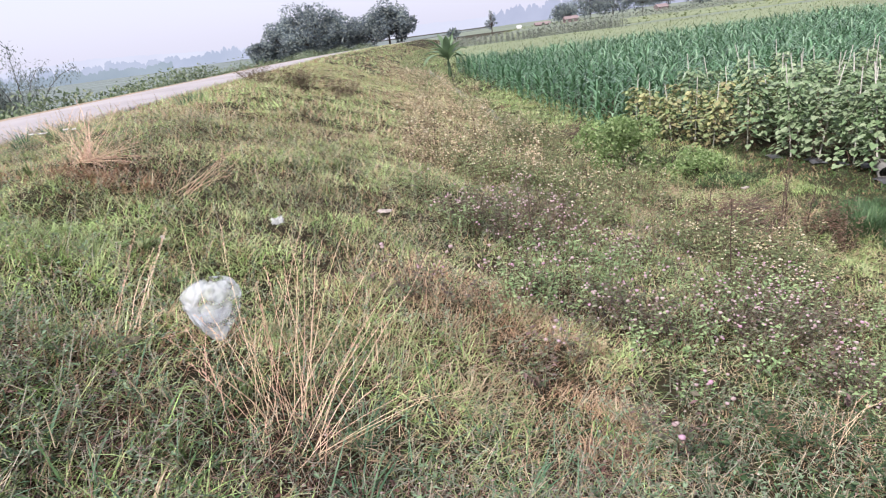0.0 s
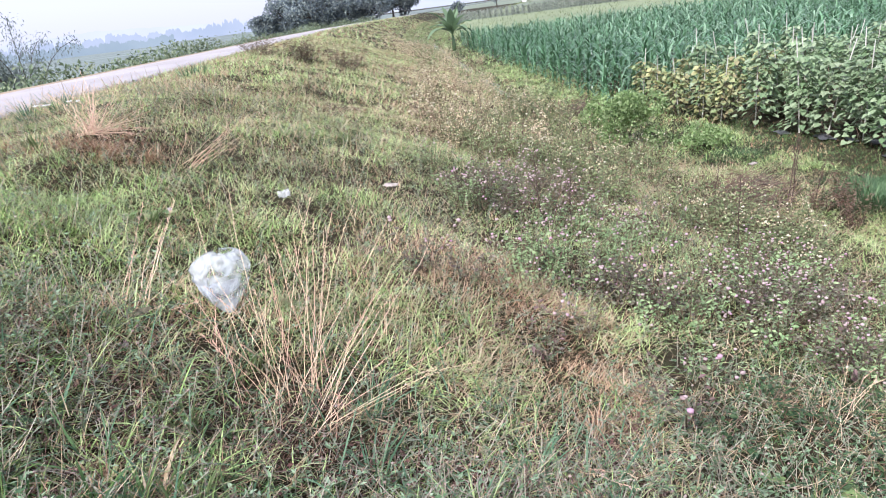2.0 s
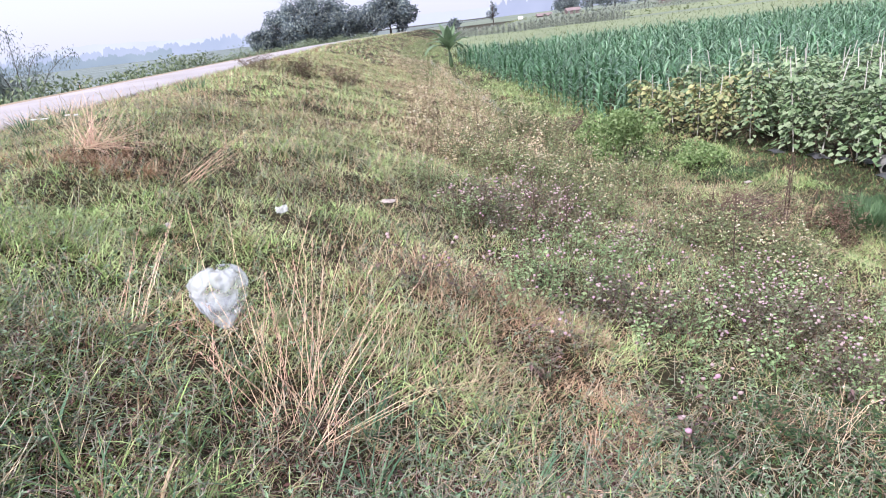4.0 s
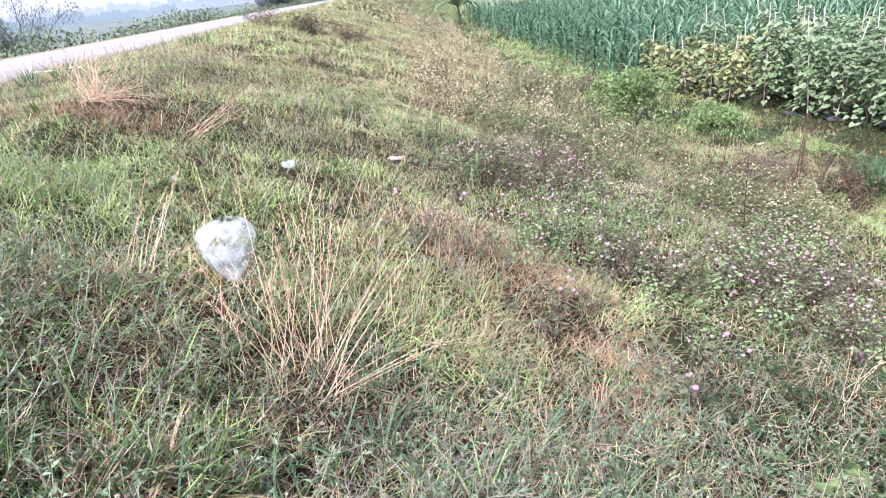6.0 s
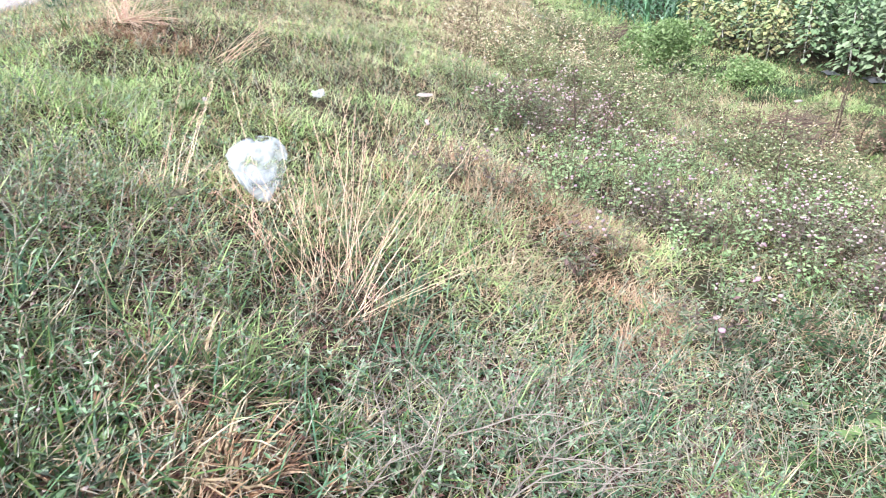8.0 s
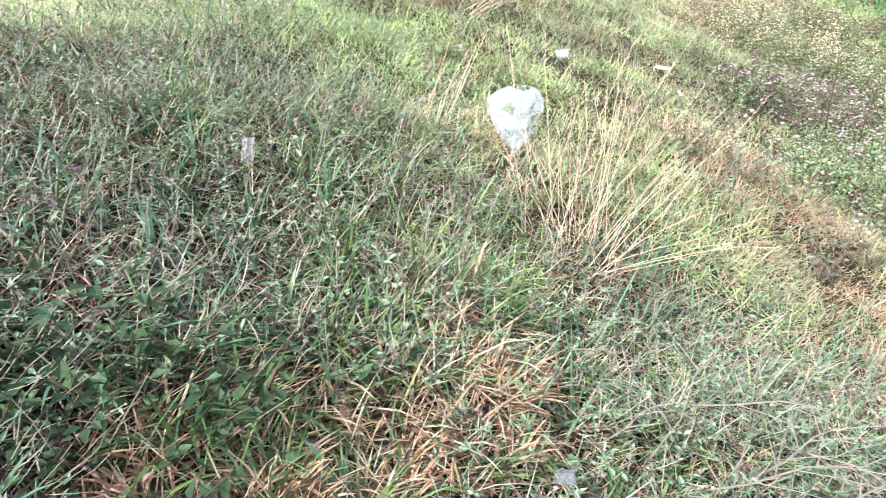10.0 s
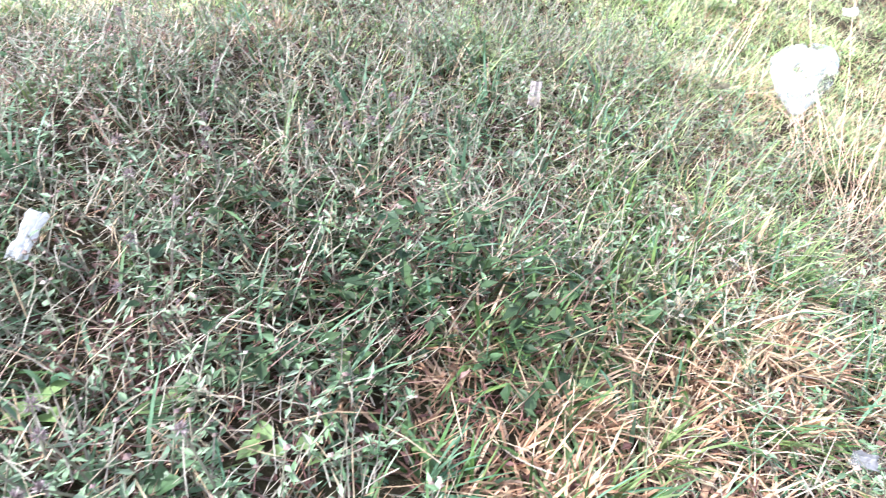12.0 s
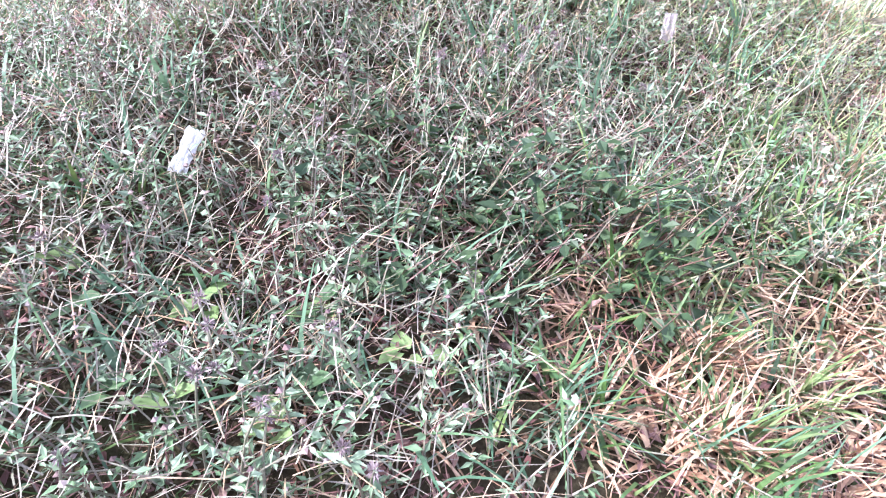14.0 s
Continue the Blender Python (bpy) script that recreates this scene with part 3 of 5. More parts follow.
def tufts(n, per, box, length, width, segs, keep=lambda x, y: np.ones_like(x, bool), spread=0.045, lay=0.0):
    """Blade roots and shapes for n tufts in a box of the plan, split by how dry the growth is."""
    cx, cy = scatter(n, *box)
    ok = keep(cx, cy)
    cx, cy = cx[ok], cy[ok]
    grow = hummock(cx, cy)
    some = rng.uniform(0, 1, len(cx)) < 0.45 + 0.75 * grow
    cx, cy, grow = cx[some], cy[some], grow[some]
    size = np.repeat(rng.uniform(0.65, 1.25, len(cx)) * (0.6 + 0.7 * grow), per)
    a = rng.uniform(0, 6.283, len(cx) * per)
    r = spread * np.sqrt(rng.uniform(0, 1, len(a)))
    x, y = np.repeat(cx, per) + r * np.cos(a), np.repeat(cy, per) + r * np.sin(a)
    dry, red = dryness(x, y), redness(x, y)
    pick = np.where(rng.uniform(0, 1, len(x)) < 0.6, np.repeat(rng.uniform(0, 1, len(cx)), per), rng.uniform(0, 1, len(x)))
    cls = np.where(pick < dry * (1 - red), 1, np.where(pick < dry * (1 - red) + red, 2, 0))
    swept = np.repeat(rng.uniform(0, 1, len(cx)) < 0.5, per)
    head = np.where(swept, np.repeat(rng.uniform(0, 6.283, len(cx)), per) + rng.normal(0, 0.55, len(x)), a + rng.normal(0, 0.5, len(x)))
    lean = np.abs(rng.normal(0.45, 0.4, len(x))) + 0.3 * (cls > 0) + lay + 0.25 * swept
    curl = rng.uniform(0.1, 2.0, len(x))
    L = size * rng.uniform(length[0], length[1], len(x)) * np.where(cls == 2, 0.75, 1.0)
    W = rng.uniform(width[0], width[1], len(x)) * np.where(cls > 0, 0.8, 1.0)
    P = on_ground(x, y, -0.01)
    return [blades(P[cls == c], head[cls == c], lean[cls == c], curl[cls == c], L[cls == c], W[cls == c], segs) for c in range(3)]


def weed_zone(x, y):
    """Where the flowering weeds crowd out the grass."""
    v = across(x, y)
    return np.clip((v - 0.5) / 0.6, 0, 1) * np.clip((4.4 - v) / 0.6, 0, 1) * np.clip((y - 3.4) / 0.8, 0, 1) * np.clip((11 - y) / 2, 0, 1)


def slope_only(x, y):
    v = across(x, y)
    return (v > -4.75) & (v < 6.6)


def upper(x, y):
    v = across(x, y)
    return (v > -4.75) & (v < 7.0)


def herb_share(x, y):
    g = 0.10 + 0.0 * x
    for cx, cy, r, a in ((-1.7, 0.9, 0.75, 0.9), (-2.2, 0.1, 0.8, 0.9), (-1.5, -0.1, 0.4, 0.6), (-1.9, 2.0, 0.8, 0.45), (0.2, 1.7, 0.65, 0.75), (1.3, 2.6, 0.6, 0.6),
                         (-2.6, 3.4, 0.8, 0.3), (-0.3, 1.4, 0.4, 0.7), (2.0, 3.0, 1.0, 0.05)):
        g = g + a * bump(x, y, cx, cy, r)
    return np.clip(g, 0, 1) * (bump(x, y, -1.05, 0.6, 0.42) < 0.4)


def hollow(x, y):
    """Small gaps in the growth where the darkened soil shows."""
    return ((soft_noise(x, y, 0.09, 21) > 0.66) | (soft_noise(x, y, 0.24, 22) > 0.74)) & (rng.uniform(0, 1, len(x)) < 0.85)


def near_side(x, y):
    return y < 2.6 + 1.3 * np.clip(x - 0.2, 0, 1)


def sward_near(x, y):
    return slope_only(x, y) & near_side(x, y) & (rng.uniform(0, 1, len(x)) > 0.6 * bump(x, y, -0.25, 1.4, 0.33)) & (rng.uniform(0, 1, len(x)) > 0.35 * herb_share(x, y)) & ~hollow(x, y)


def sward_mid(x, y):
    return slope_only(x, y) & ~near_side(x, y) & (rng.uniform(0, 1, len(x)) > 0.25 * weed_zone(x, y)) & ~((soft_noise(x, y, 0.2, 23) > 0.74) & (rng.uniform(0, 1, len(x)) < 0.8))


def not_herbs(x, y):
    return ~hollow(x, y) & (rng.uniform(0, 1, len(x)) > 0.5 * bump(x, y, 0.3, 1.85, 0.6) + 0.75 * bump(x, y, -0.25, 1.4, 0.33)) & (rng.uniform(0, 1, len(x)) > 0.72 * herb_share(x, y)) & (rng.uniform(0, 1, len(x)) > np.clip((y - 1.7 - 1.3 * np.clip(x - 0.2, 0, 1)) / 1.5, 0, 1))


def beyond(x, y):
    return slope_only(x, y) & (rng.uniform(0, 1, len(x)) > 0.45 * weed_zone(x, y)) & (rng.uniform(0, 1, len(x)) < np.clip((y - 1.3 - 1.3 * np.clip(x - 0.2, 0, 1)) / 1.6, 0, 1))


def track(x, y):
    v = across(x, y)
    return (v > 4.3) & (v < 7.5)


beds = [
    tufts(6000, 14, (-4.2, 2.6, -1.1, 3.9), (0.06, 0.18), (0.0035, 0.0085), 3, not_herbs, 0.035, 0.2),
    tufts(1700, 12, (-3.3, 0.4, -1.0, 1.9), (0.07, 0.18), (0.005, 0.011), 3, not_herbs, 0.03, 0.1),
    tufts(330, 20, (-1.5, -0.35, 0.25, 1.6), (0.10, 0.22), (0.006, 0.013), 3, spread=0.035),
    tufts(15500, 8, (-6.0, 5.2, 1.3, 9.5), (0.08, 0.24), (0.0035, 0.008), 3, beyond, 0.05, 0.75),
    tufts(2600, 11, (-3.6, 0.8, 1.1, 4.4), (0.08, 0.21), (0.004, 0.008), 3, slope_only, 0.04, 0.5),
    tufts(13500, 6, (-9.0, 6.5, 9.5, 30), (0.14, 0.34), (0.007, 0.013), 2, slope_only, 0.13, 0.75),
    tufts(11000, 6, (1.5, 7.5, 6.5, 22), (0.05, 0.12), (0.006, 0.012), 2, track, 0.09, 0.3),
    tufts(15000, 5, (-19, 9, 30, 170), (0.16, 0.36), (0.03, 0.05), 2, slope_only, 0.4, 0.5),
]
def sward(n, box, length, width, keep):
    """Short close undergrowth, one leaf a blade."""
    x, y = scatter(n, *box)
    ok = keep(x, y)
    x, y = x[ok], y[ok]
    dry, red = dryness(x, y) * 0.9, redness(x, y) * 1.0
    pick = rng.uniform(0, 1, len(x))
    cls = np.where(pick < dry * (1 - red), 1, np.where(pick < dry * (1 - red) + red, 2, 0))
    args = (on_ground(x, y, -0.01), rng.uniform(0, 6.283, len(x)), rng.uniform(0.7, 1.62, len(x)), np.zeros(len(x)), rng.uniform(*length, len(x)) * (0.7 + 0.6 * hummock(x, y)), rng.uniform(*width, len(x)))
    return [blades(*[a[cls == c] for a in args], 1) for c in range(3)]


low = [sward(105000, (-4.6, 3.2, -1.1, 3.9), (0.05, 0.14), (0.004, 0.009), sward_near),
       sward(225000, (-6.2, 6.0, 2.6, 11.0), (0.07, 0.17), (0.006, 0.012), sward_mid),
       sward(160000, (-8.5, 7.0, 11.0, 32), (0.12, 0.26), (0.012, 0.024), slope_only),
       sward(45000, (-19, 9, 32, 110), (0.18, 0.34), (0.05, 0.10), slope_only),
       sward(85000, (-5.0, 9.0, -9.0, -1.05), (0.10, 0.18), (0.011, 0.02), upper), sward(36000, (2.5, 8.0, -1.1, 4.0), (0.08, 0.16), (0.010, 0.019), lambda x, y: upper(x, y) & (x > 2.5 + 0.25 * (y + 1))),
       sward(34000, (-3.6, 0.8, 1.2, 4.2), (0.06, 0.14), (0.005, 0.010), slope_only),
       sward(8000, (-4.9, -4.0, -1.1, 4.0), (0.08, 0.16), (0.012, 0.022), slope_only)]
strip = sward(30000, (4.3, 8.0, 6.5, 17), (0.05, 0.12), (0.012, 0.024), lambda x, y: (across(x, y) > 6.2) & (across(x, y) < 8.2 - 0.28 * np.clip(y - 11, 0, 9)))
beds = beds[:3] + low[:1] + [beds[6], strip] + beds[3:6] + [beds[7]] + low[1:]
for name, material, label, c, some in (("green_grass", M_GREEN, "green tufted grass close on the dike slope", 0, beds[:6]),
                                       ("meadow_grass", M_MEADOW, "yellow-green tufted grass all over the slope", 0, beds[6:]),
                                       ("dry_grass", M_STRAW, "dry straw-coloured grass mixed through the slope", 1, beds),
                                       ("reddish_grass", M_RED, "withered reddish-brown grass in patches", 2, beds)):
    thing(name, join(*[b[c] for b in some]), material, label, "grass", kind="stuff")

# fallen straw lying in the sward
sx, sy = scatter(10000, -4.2, 2.6, -1.1, 3.3)
bx, by = scatter(12000, -6.0, 5.0, 3.3, 10)
sx, sy = np.concatenate([sx, bx]), np.concatenate([sy, by])
far = 1 + np.clip((sy - 3) / 6, 0, 1.2)
thing("fallen_straw", blades(on_ground(sx, sy, rng.uniform(0.02, 0.10, len(sx))), rng.uniform(0, 6.283, len(sx)), rng.normal(1.15, 0.35, len(sx)), rng.uniform(-0.4, 1.3, len(sx)),
      rng.uniform(0.06, 0.20, len(sx)) * far, rng.uniform(0.0018, 0.004, len(sx)) * far, 2), M_STRAW, "fallen dry straw matted in the grass", "straw", kind="stuff")


# ---- low herbs: small leaves on thin branching stems ----
def herb_bed(n, box, per, leaf, height, keep):
    cx, cy = scatter(n, *box)
    ok = rng.uniform(0, 1, n) < keep(cx, cy)
    cx, cy = cx[ok], cy[ok]
    base = on_ground(cx, cy)
    a = rng.uniform(0, 6.283, len(cx))
    tilt = rng.uniform(0.2, 1.15, len(cx))
    H = rng.uniform(*height, len(cx))
    d = np.stack([np.sin(tilt) * np.cos(a), np.sin(tilt) * np.sin(a), np.cos(tilt)], -1)
    tip = base + d * H[:, None]
    st = sticks(base, tip, 0.0023, 0.0013)
    f = rng.uniform(0.15, 1.0, (len(cx), per))
    p = (base[:, None] + d[:, None] * (H[:, None] * f)[..., None]).reshape(-1, 3)
    ang = rng.uniform(0, 6.283, len(p))
    ah = np.stack([np.cos(ang), np.sin(ang), rng.uniform(-0.1, 0.8, len(p))], -1)
    size = rng.uniform(*leaf, len(p))
    return st, leaves(p, ah, size, size * rng.uniform(0.24, 0.48, len(p)))


ltx, lty = scatter(11000, -3.2, 0.8, -1.0, 2.2)
ltp = on_ground(ltx, lty, rng.uniform(0.005, 0.05, len(ltx)))
lts = rng.uniform(0.012, 0.038, len(ltx))
thing("leaf_litter", leaves(ltp, rng.normal(size=ltp.shape) * np.array([1, 1, 0.25]), lts, lts * rng.uniform(0.3, 0.6, len(lts))), M_DARKRED, "dead red-brown leaf litter under the weeds", "leaf litter", kind="stuff")
h1 = herb_bed(21000, (-4.2, 2.6, -1.1, 3.6), 8, (0.013, 0.034), (0.07, 0.20), herb_share)
bud_at = h1[0][0].reshape(-1, 6, 3)[:, 3:].mean(1)
bud_at = bud_at[rng.uniform(0, 1, len(bud_at)) < 0.45]
thing("herb_buds", knobs(bud_at, rng.uniform(0.0035, 0.008, len(bud_at))), M_BUD, "small dried brown flower buds on the herbs", "weeds", kind="stuff")
wx, wy = scatter(19000, -4.0, 1.0, -1.0, 2.6)
ok = rng.uniform(0, 1, len(wx)) < herb_share(wx, wy) + 0.15
wp = on_ground(wx[ok], wy[ok], rng.uniform(0.02, 0.13, ok.sum()) + 0.06 * np.clip((-1.7 - wx[ok]) / 0.4, 0, 1))
wa = rng.uniform(0, 6.283, len(wp))

thing("wiry_stems", blades(wp, wa, rng.uniform(0.8, 1.75, len(wp)), rng.uniform(-1.2, 1.2, len(wp)), rng.uniform(0.04, 0.15, len(wp)), rng.uniform(0.0018, 0.0038, len(wp)), 3), M_WIRY, "pale wiry dead stems tangled through the weeds", "weeds", kind="stuff")
tx, ty = scatter(24000, -3.4, 0.8, -1.0, 2.4)
ok = rng.uniform(0, 1, len(tx)) < 0.25 + 0.75 * np.clip(soft_noise(tx, ty, 0.3, 31) * 2 - 0.6, 0, 1)
tp = on_ground(tx[ok], ty[ok], rng.uniform(0.0, 0.05, ok.sum()))
thing("red_thatch", blades(tp, rng.uniform(0, 6.283, len(tp)), rng.uniform(0.8, 1.6, len(tp)), rng.uniform(-0.5, 0.8, len(tp)), rng.uniform(0.04, 0.12, len(tp)), rng.uniform(0.002, 0.0045, len(tp)), 2),
      M_DARKRED, "dead red-brown thatch matted under the weeds", "thatch", kind="stuff")
lx, ly = scatter(1500, -3.2, 0.9, -0.9, 2.8)
lp = on_ground(lx, ly, rng.uniform(0.0, 0.06, len(lx)))
thing("long_blades", blades(lp, rng.uniform(0, 6.283, len(lp)), rng.uniform(0.5, 1.4, len(lp)), rng.uniform(0.0, 1.1, len(lp)), rng.uniform(0.12, 0.28, len(lp)), rng.uniform(0.004, 0.0085, len(lp)), 4),
      M_BLUEGREEN, "long arching blue-green grass blades over the weeds", "grass", kind="stuff")
h2 = herb_bed(5000, (-5.0, 3.0, 3.4, 9.0), 9, (0.014, 0.032), (0.10, 0.22), lambda x, y: np.full_like(x, 0.5))
thing("herb_stems", join(h1[0], h2[0]), M_WIRY, "thin grey wiry stems of low herbs", "weeds", kind="stuff")
thing("herb_leaves", join(h1[1], h2[1]), M_HERB, "small grey-green leaves of low herbs among grass", "weeds", kind="stuff")


# ---- flowering weeds ----
def weed_parts(stems, height, spread, leaf, per, heads, head_size):
    """Stems, leaves and flower heads of one bushy plant round its root."""
    st, lv, hd = [], [], []
    a = rng.uniform(0, 6.283, stems)
    reach = spread * np.sqrt(rng.uniform(0.02, 1, stems))
    root = np.stack([0.25 * reach * np.cos(a), 0.25 * reach * np.sin(a), np.full(stems, -0.02)], -1)
    H = height * rng.uniform(0.55, 1.1, stems)
    mid = root + np.stack([0.45 * reach * np.cos(a), 0.45 * reach * np.sin(a), 0.6 * H], -1)
    b = a + rng.normal(0, 0.6, stems)
    tip = mid + np.stack([0.5 * reach * np.cos(b), 0.5 * reach * np.sin(b), 0.42 * H], -1)
    st += [sticks(root, mid, 0.0024, 0.0018), sticks(mid, tip, 0.0018, 0.001)]
    f = rng.uniform(0.1, 1, (stems, per))
    low = f < 0.55
    p = np.where(low[..., None], root[:, None] + (mid - root)[:, None] * (f / 0.55)[..., None], mid[:, None] + (tip - mid)[:, None] * ((f - 0.55) / 0.45)[..., None]).reshape(-1, 3)
    g = rng.uniform(0, 6.283, len(p))
    ah = np.stack([np.cos(g), np.sin(g), rng.uniform(-0.3, 0.6, len(p))], -1)
    size = rng.uniform(*leaf, len(p))
    lv.append(leaves(p + ah * 0.006, ah, size, size * rng.uniform(0.4, 0.65, len(p))))
    if heads:
        k = rng.integers(0, max(2, heads // 2), heads) % stems
        q = tip[k] + rng.normal(0, 0.022, (heads, 3)) + np.array([0, 0, 0.026])
        st.append(sticks(tip[k] - np.array([0, 0, 0.03]), q, 0.0009, 0.0007))
        hd = [(c, float(r)) for c, r in zip(q, rng.uniform(*head_size, heads))]
    return join(*st), join(*lv), hd


def weed(name, label, group, leaf_material, flower_material, **shape):
    st, lv, hd = weed_parts(**shape)
    ob = holder(name, label, "weed", group)
    part("stem_work", st, M_STEM, ob, kind="stuff")
    part("foliage", lv, leaf_material, ob, kind="stuff")
    if hd and flower_material is M_PINK:
        me = tri_mesh("flower_head", *balls(np.zeros((1, 3)), np.ones(1)), True)
        me.materials.append(flower_material)
        for c, r in hd:
            head = new("flower_head", me)
            head.parent, head.location, head.scale = ob, c, (r, r, r)
            head.rotation_euler = (0, 0, random.uniform(0, 6))
    elif hd:
        part("blossom", knobs(np.array([c for c, _ in hd]), np.array([r for _, r in hd]) * 1.15), flower_material, ob, kind="stuff")
    return ob


def plant_out(kinds, spots, low=0.8, high=1.2):
    """The built plants go to the first places, copies of them to the rest."""
    for i, (x, y) in enumerate(spots):
        s, turn = random.uniform(low, high), random.uniform(0, 360)
        m = pose(*spot(x, y, -0.01), random.uniform(-6, 6), random.uniform(-6, 6), turn)
        src = kinds[i % len(kinds)]
        ob = src if i < len(kinds) else copy_thing(src, m)
        ob.matrix_basis = m @ Matrix.Scale(s, 4)


def around(n, *patches):
    """n places in round patches of the plan (x, y, radius), shared out by area."""
    area = np.array([r * r for *_, r in patches])
    out = []
    for k in rng.choice(len(patches), n, p=area / area.sum()):
        cx, cy, r = patches[k]
        a, q = rng.uniform(0, 6.283), r * math.sqrt(rng.uniform())
        out.append((cx + q * math.cos(a), cy + q * math.sin(a)))
    return out


pink = [weed("pink_flowering_weed", "bushy purple-leaved weed with round pink-white flower heads", "flowering weeds on the slope", M_PURPLE, M_PINK,
             stems=15, height=0.36, spread=0.25, leaf=(0.02, 0.045), per=12, heads=h, head_size=(0.007, 0.015)) for h in (7, 10, 4)]
plant_out(pink, around(76, (2.6, 5.0, 0.5), (0.42, 6.6, 0.6), (1.1, 4.45, 0.4), (1.5, 6.5, 0.3), (2.1, 4.5, 0.5), (2.6, 3.6, 0.5), (0.9, 7.3, 0.5)) + [(0.88, 2.8), (0.32, 3.31), (0.56, 3.59), (-0.1, 3.98), (-0.4, 3.91)])
pale = [weed("pink_flowering_weed", "loose grey-green weed with pale pink flower heads", "flowering weeds on the slope", M_GREENWEED, M_PINK,
             stems=14, height=0.36, spread=0.27, leaf=(0.018, 0.042), per=11, heads=h, head_size=(0.006, 0.013)) for h in (5, 7, 9)]
plant_out(pale, around(92, (2.9, 5.0, 0.8), (0.7, 6.0, 0.9), (2.0, 4.5, 0.9), (0.6, 4.7, 0.6), (2.8, 3.7, 0.7), (0.2, 7.6, 0.7), (1.5, 5.6, 0.7)) + [(0.27, 4.07), (0.2, 4.15), (1.25, 3.5), (1.0, 3.9)])
white = [weed("white_flowering_weed", "bright green weed dotted with small cream flowers", "cream flowering weeds", M_LIME, M_WHITE,
              stems=17, height=0.44, spread=0.31, leaf=(0.022, 0.055), per=10, heads=h, head_size=(0.007, 0.012)) for h in (10, 14, 5)]
plant_out(white, around(105, (2.0, 7.7, 1.1), (2.9, 6.0, 0.6), (1.6, 9.3, 1.1), (0.6, 9.6, 1.0), (3.1, 7.0, 0.9)) + around(80, (1.3, 12.2, 1.0), (1.9, 15.0, 0.9), (2.5, 10.6, 0.7), (0.4, 10.0, 0.8), (1.6, 18.5, 1.0)))
browns = [weed("dry_upright_weed", "dried red-brown weed with pale seed heads", "dried weeds on the slope", M_DEADLEAF, M_WHITE,
               stems=17, height=0.6, spread=0.30, leaf=(0.022, 0.055), per=12, heads=h, head_size=(0.010, 0.017)) for h in (14, 26, 18)]
plant_out(browns, around(175, (-0.4, 9.3, 0.6), (-0.3, 10.8, 0.8), (0.5, 10.2, 0.6), (-0.2, 12.8, 0.9), (0.4, 14.8, 1.3), (0.0, 18.5, 1.6), (1.3, 11.4, 0.7), (-0.2, 24, 1.6), (-0.8, 32, 2.2), (-2.2, 42, 2.2)), 0.6, 1.15)
dark = [weed("dark_weed_clump", "low clump of dark withered weed by the dike crest", "dark weed clumps", M_DARKLEAF, None,
             stems=30, height=0.55, spread=0.55, leaf=(0.035, 0.075), per=12, heads=0, head_size=(0, 0))]
plant_out(dark, [(-3.9, 16.8), (-3.6, 16.6), (-3.75, 17.2), (-2.9, 17.0), (-2.6, 16.7), (-5.1, 17.8), (-2.7, 17.3), (-5.5, 18.6), (-4.8, 17.4)], 0.75, 1.0)
withered = [weed("withered_weed", "upright withered dark-red weed on the lower bank", "withered weeds", M_WITHERED, None,
                 stems=24, height=h, spread=0.28, leaf=(0.03, 0.065), per=13, heads=0, head_size=(0, 0)) for h in (0.62, 0.5)]
plant_out(withered, [(3.5, 8.5), (3.3, 8.9), (4.2, 7.8), (4.4, 7.9), (4.5, 7.6), (4.1, 8.3), (4.6, 8.0), (3.6, 7.3), (4.3, 7.2)], 0.5, 0.95)
green = [weed("leafy_green_weed", "leafy green weed growing at the foot of the slope", "leafy weeds", M_DARKGREEN, None,
              stems=14, height=0.19, spread=0.24, leaf=(0.022, 0.048), per=6, heads=0, head_size=(0, 0)) for _ in range(2)]
plant_out(green, around(11, (-1.62, 0.62, 0.28), (-1.78, 0.33, 0.25)) + around(15, (1.25, 2.5, 0.35), (1.7, 2.8, 0.45), (2.2, 3.1, 0.35)) + around(60, (4.5, 11.2, 0.8), (5.0, 8.4, 0.9), (4.9, 7.0, 0.7), (3.9, 13.5, 0.9)))

def mauve_weed(x, y, count=2):
    """Slender pale stems, each ending in a fluffy mauve head with a few narrow leaves."""
    ob = holder("mauve_flowering_weed", "slender grey-stemmed weed with fluffy mauve flower heads", "weed", "mauve flowering weeds", spot(x, y))
    for _ in range(count):
        a, t, h = random.uniform(0, 6.283), random.uniform(0.1, 0.6), random.uniform(0.15, 0.23)
        tip = np.array([math.sin(t) * math.cos(a), math.sin(t) * math.sin(a), math.cos(t)]) * h
        mid = tip * 0.55 + np.array([0, 0, 0.018])
        stem = part("stem", rod([(0, 0, -0.01), mid, tip], (0.0028, 0.0024, 0.0017), 5), M_WIRY, ob)
        k = 6
        f = rng.uniform(0.3, 0.95, k)
        d = rng.normal(size=(k, 3)) + np.array([0, 0, 0.3])
        part("leaf", leaves(tip * f[:, None], d, rng.uniform(0.025, 0.05, k), rng.uniform(0.008, 0.016, k)), M_HERB, stem, kind="stuff")
        n = 46
        d = unit(rng.normal(size=(n, 3)) + np.array([0, 0, 0.5]))
        part("flower_head", leaves(tip + d * 0.003, d, rng.uniform(0.009, 0.016, n), np.full(n, 0.003)), M_MAUVE, stem, "fluffy mauve flower head")


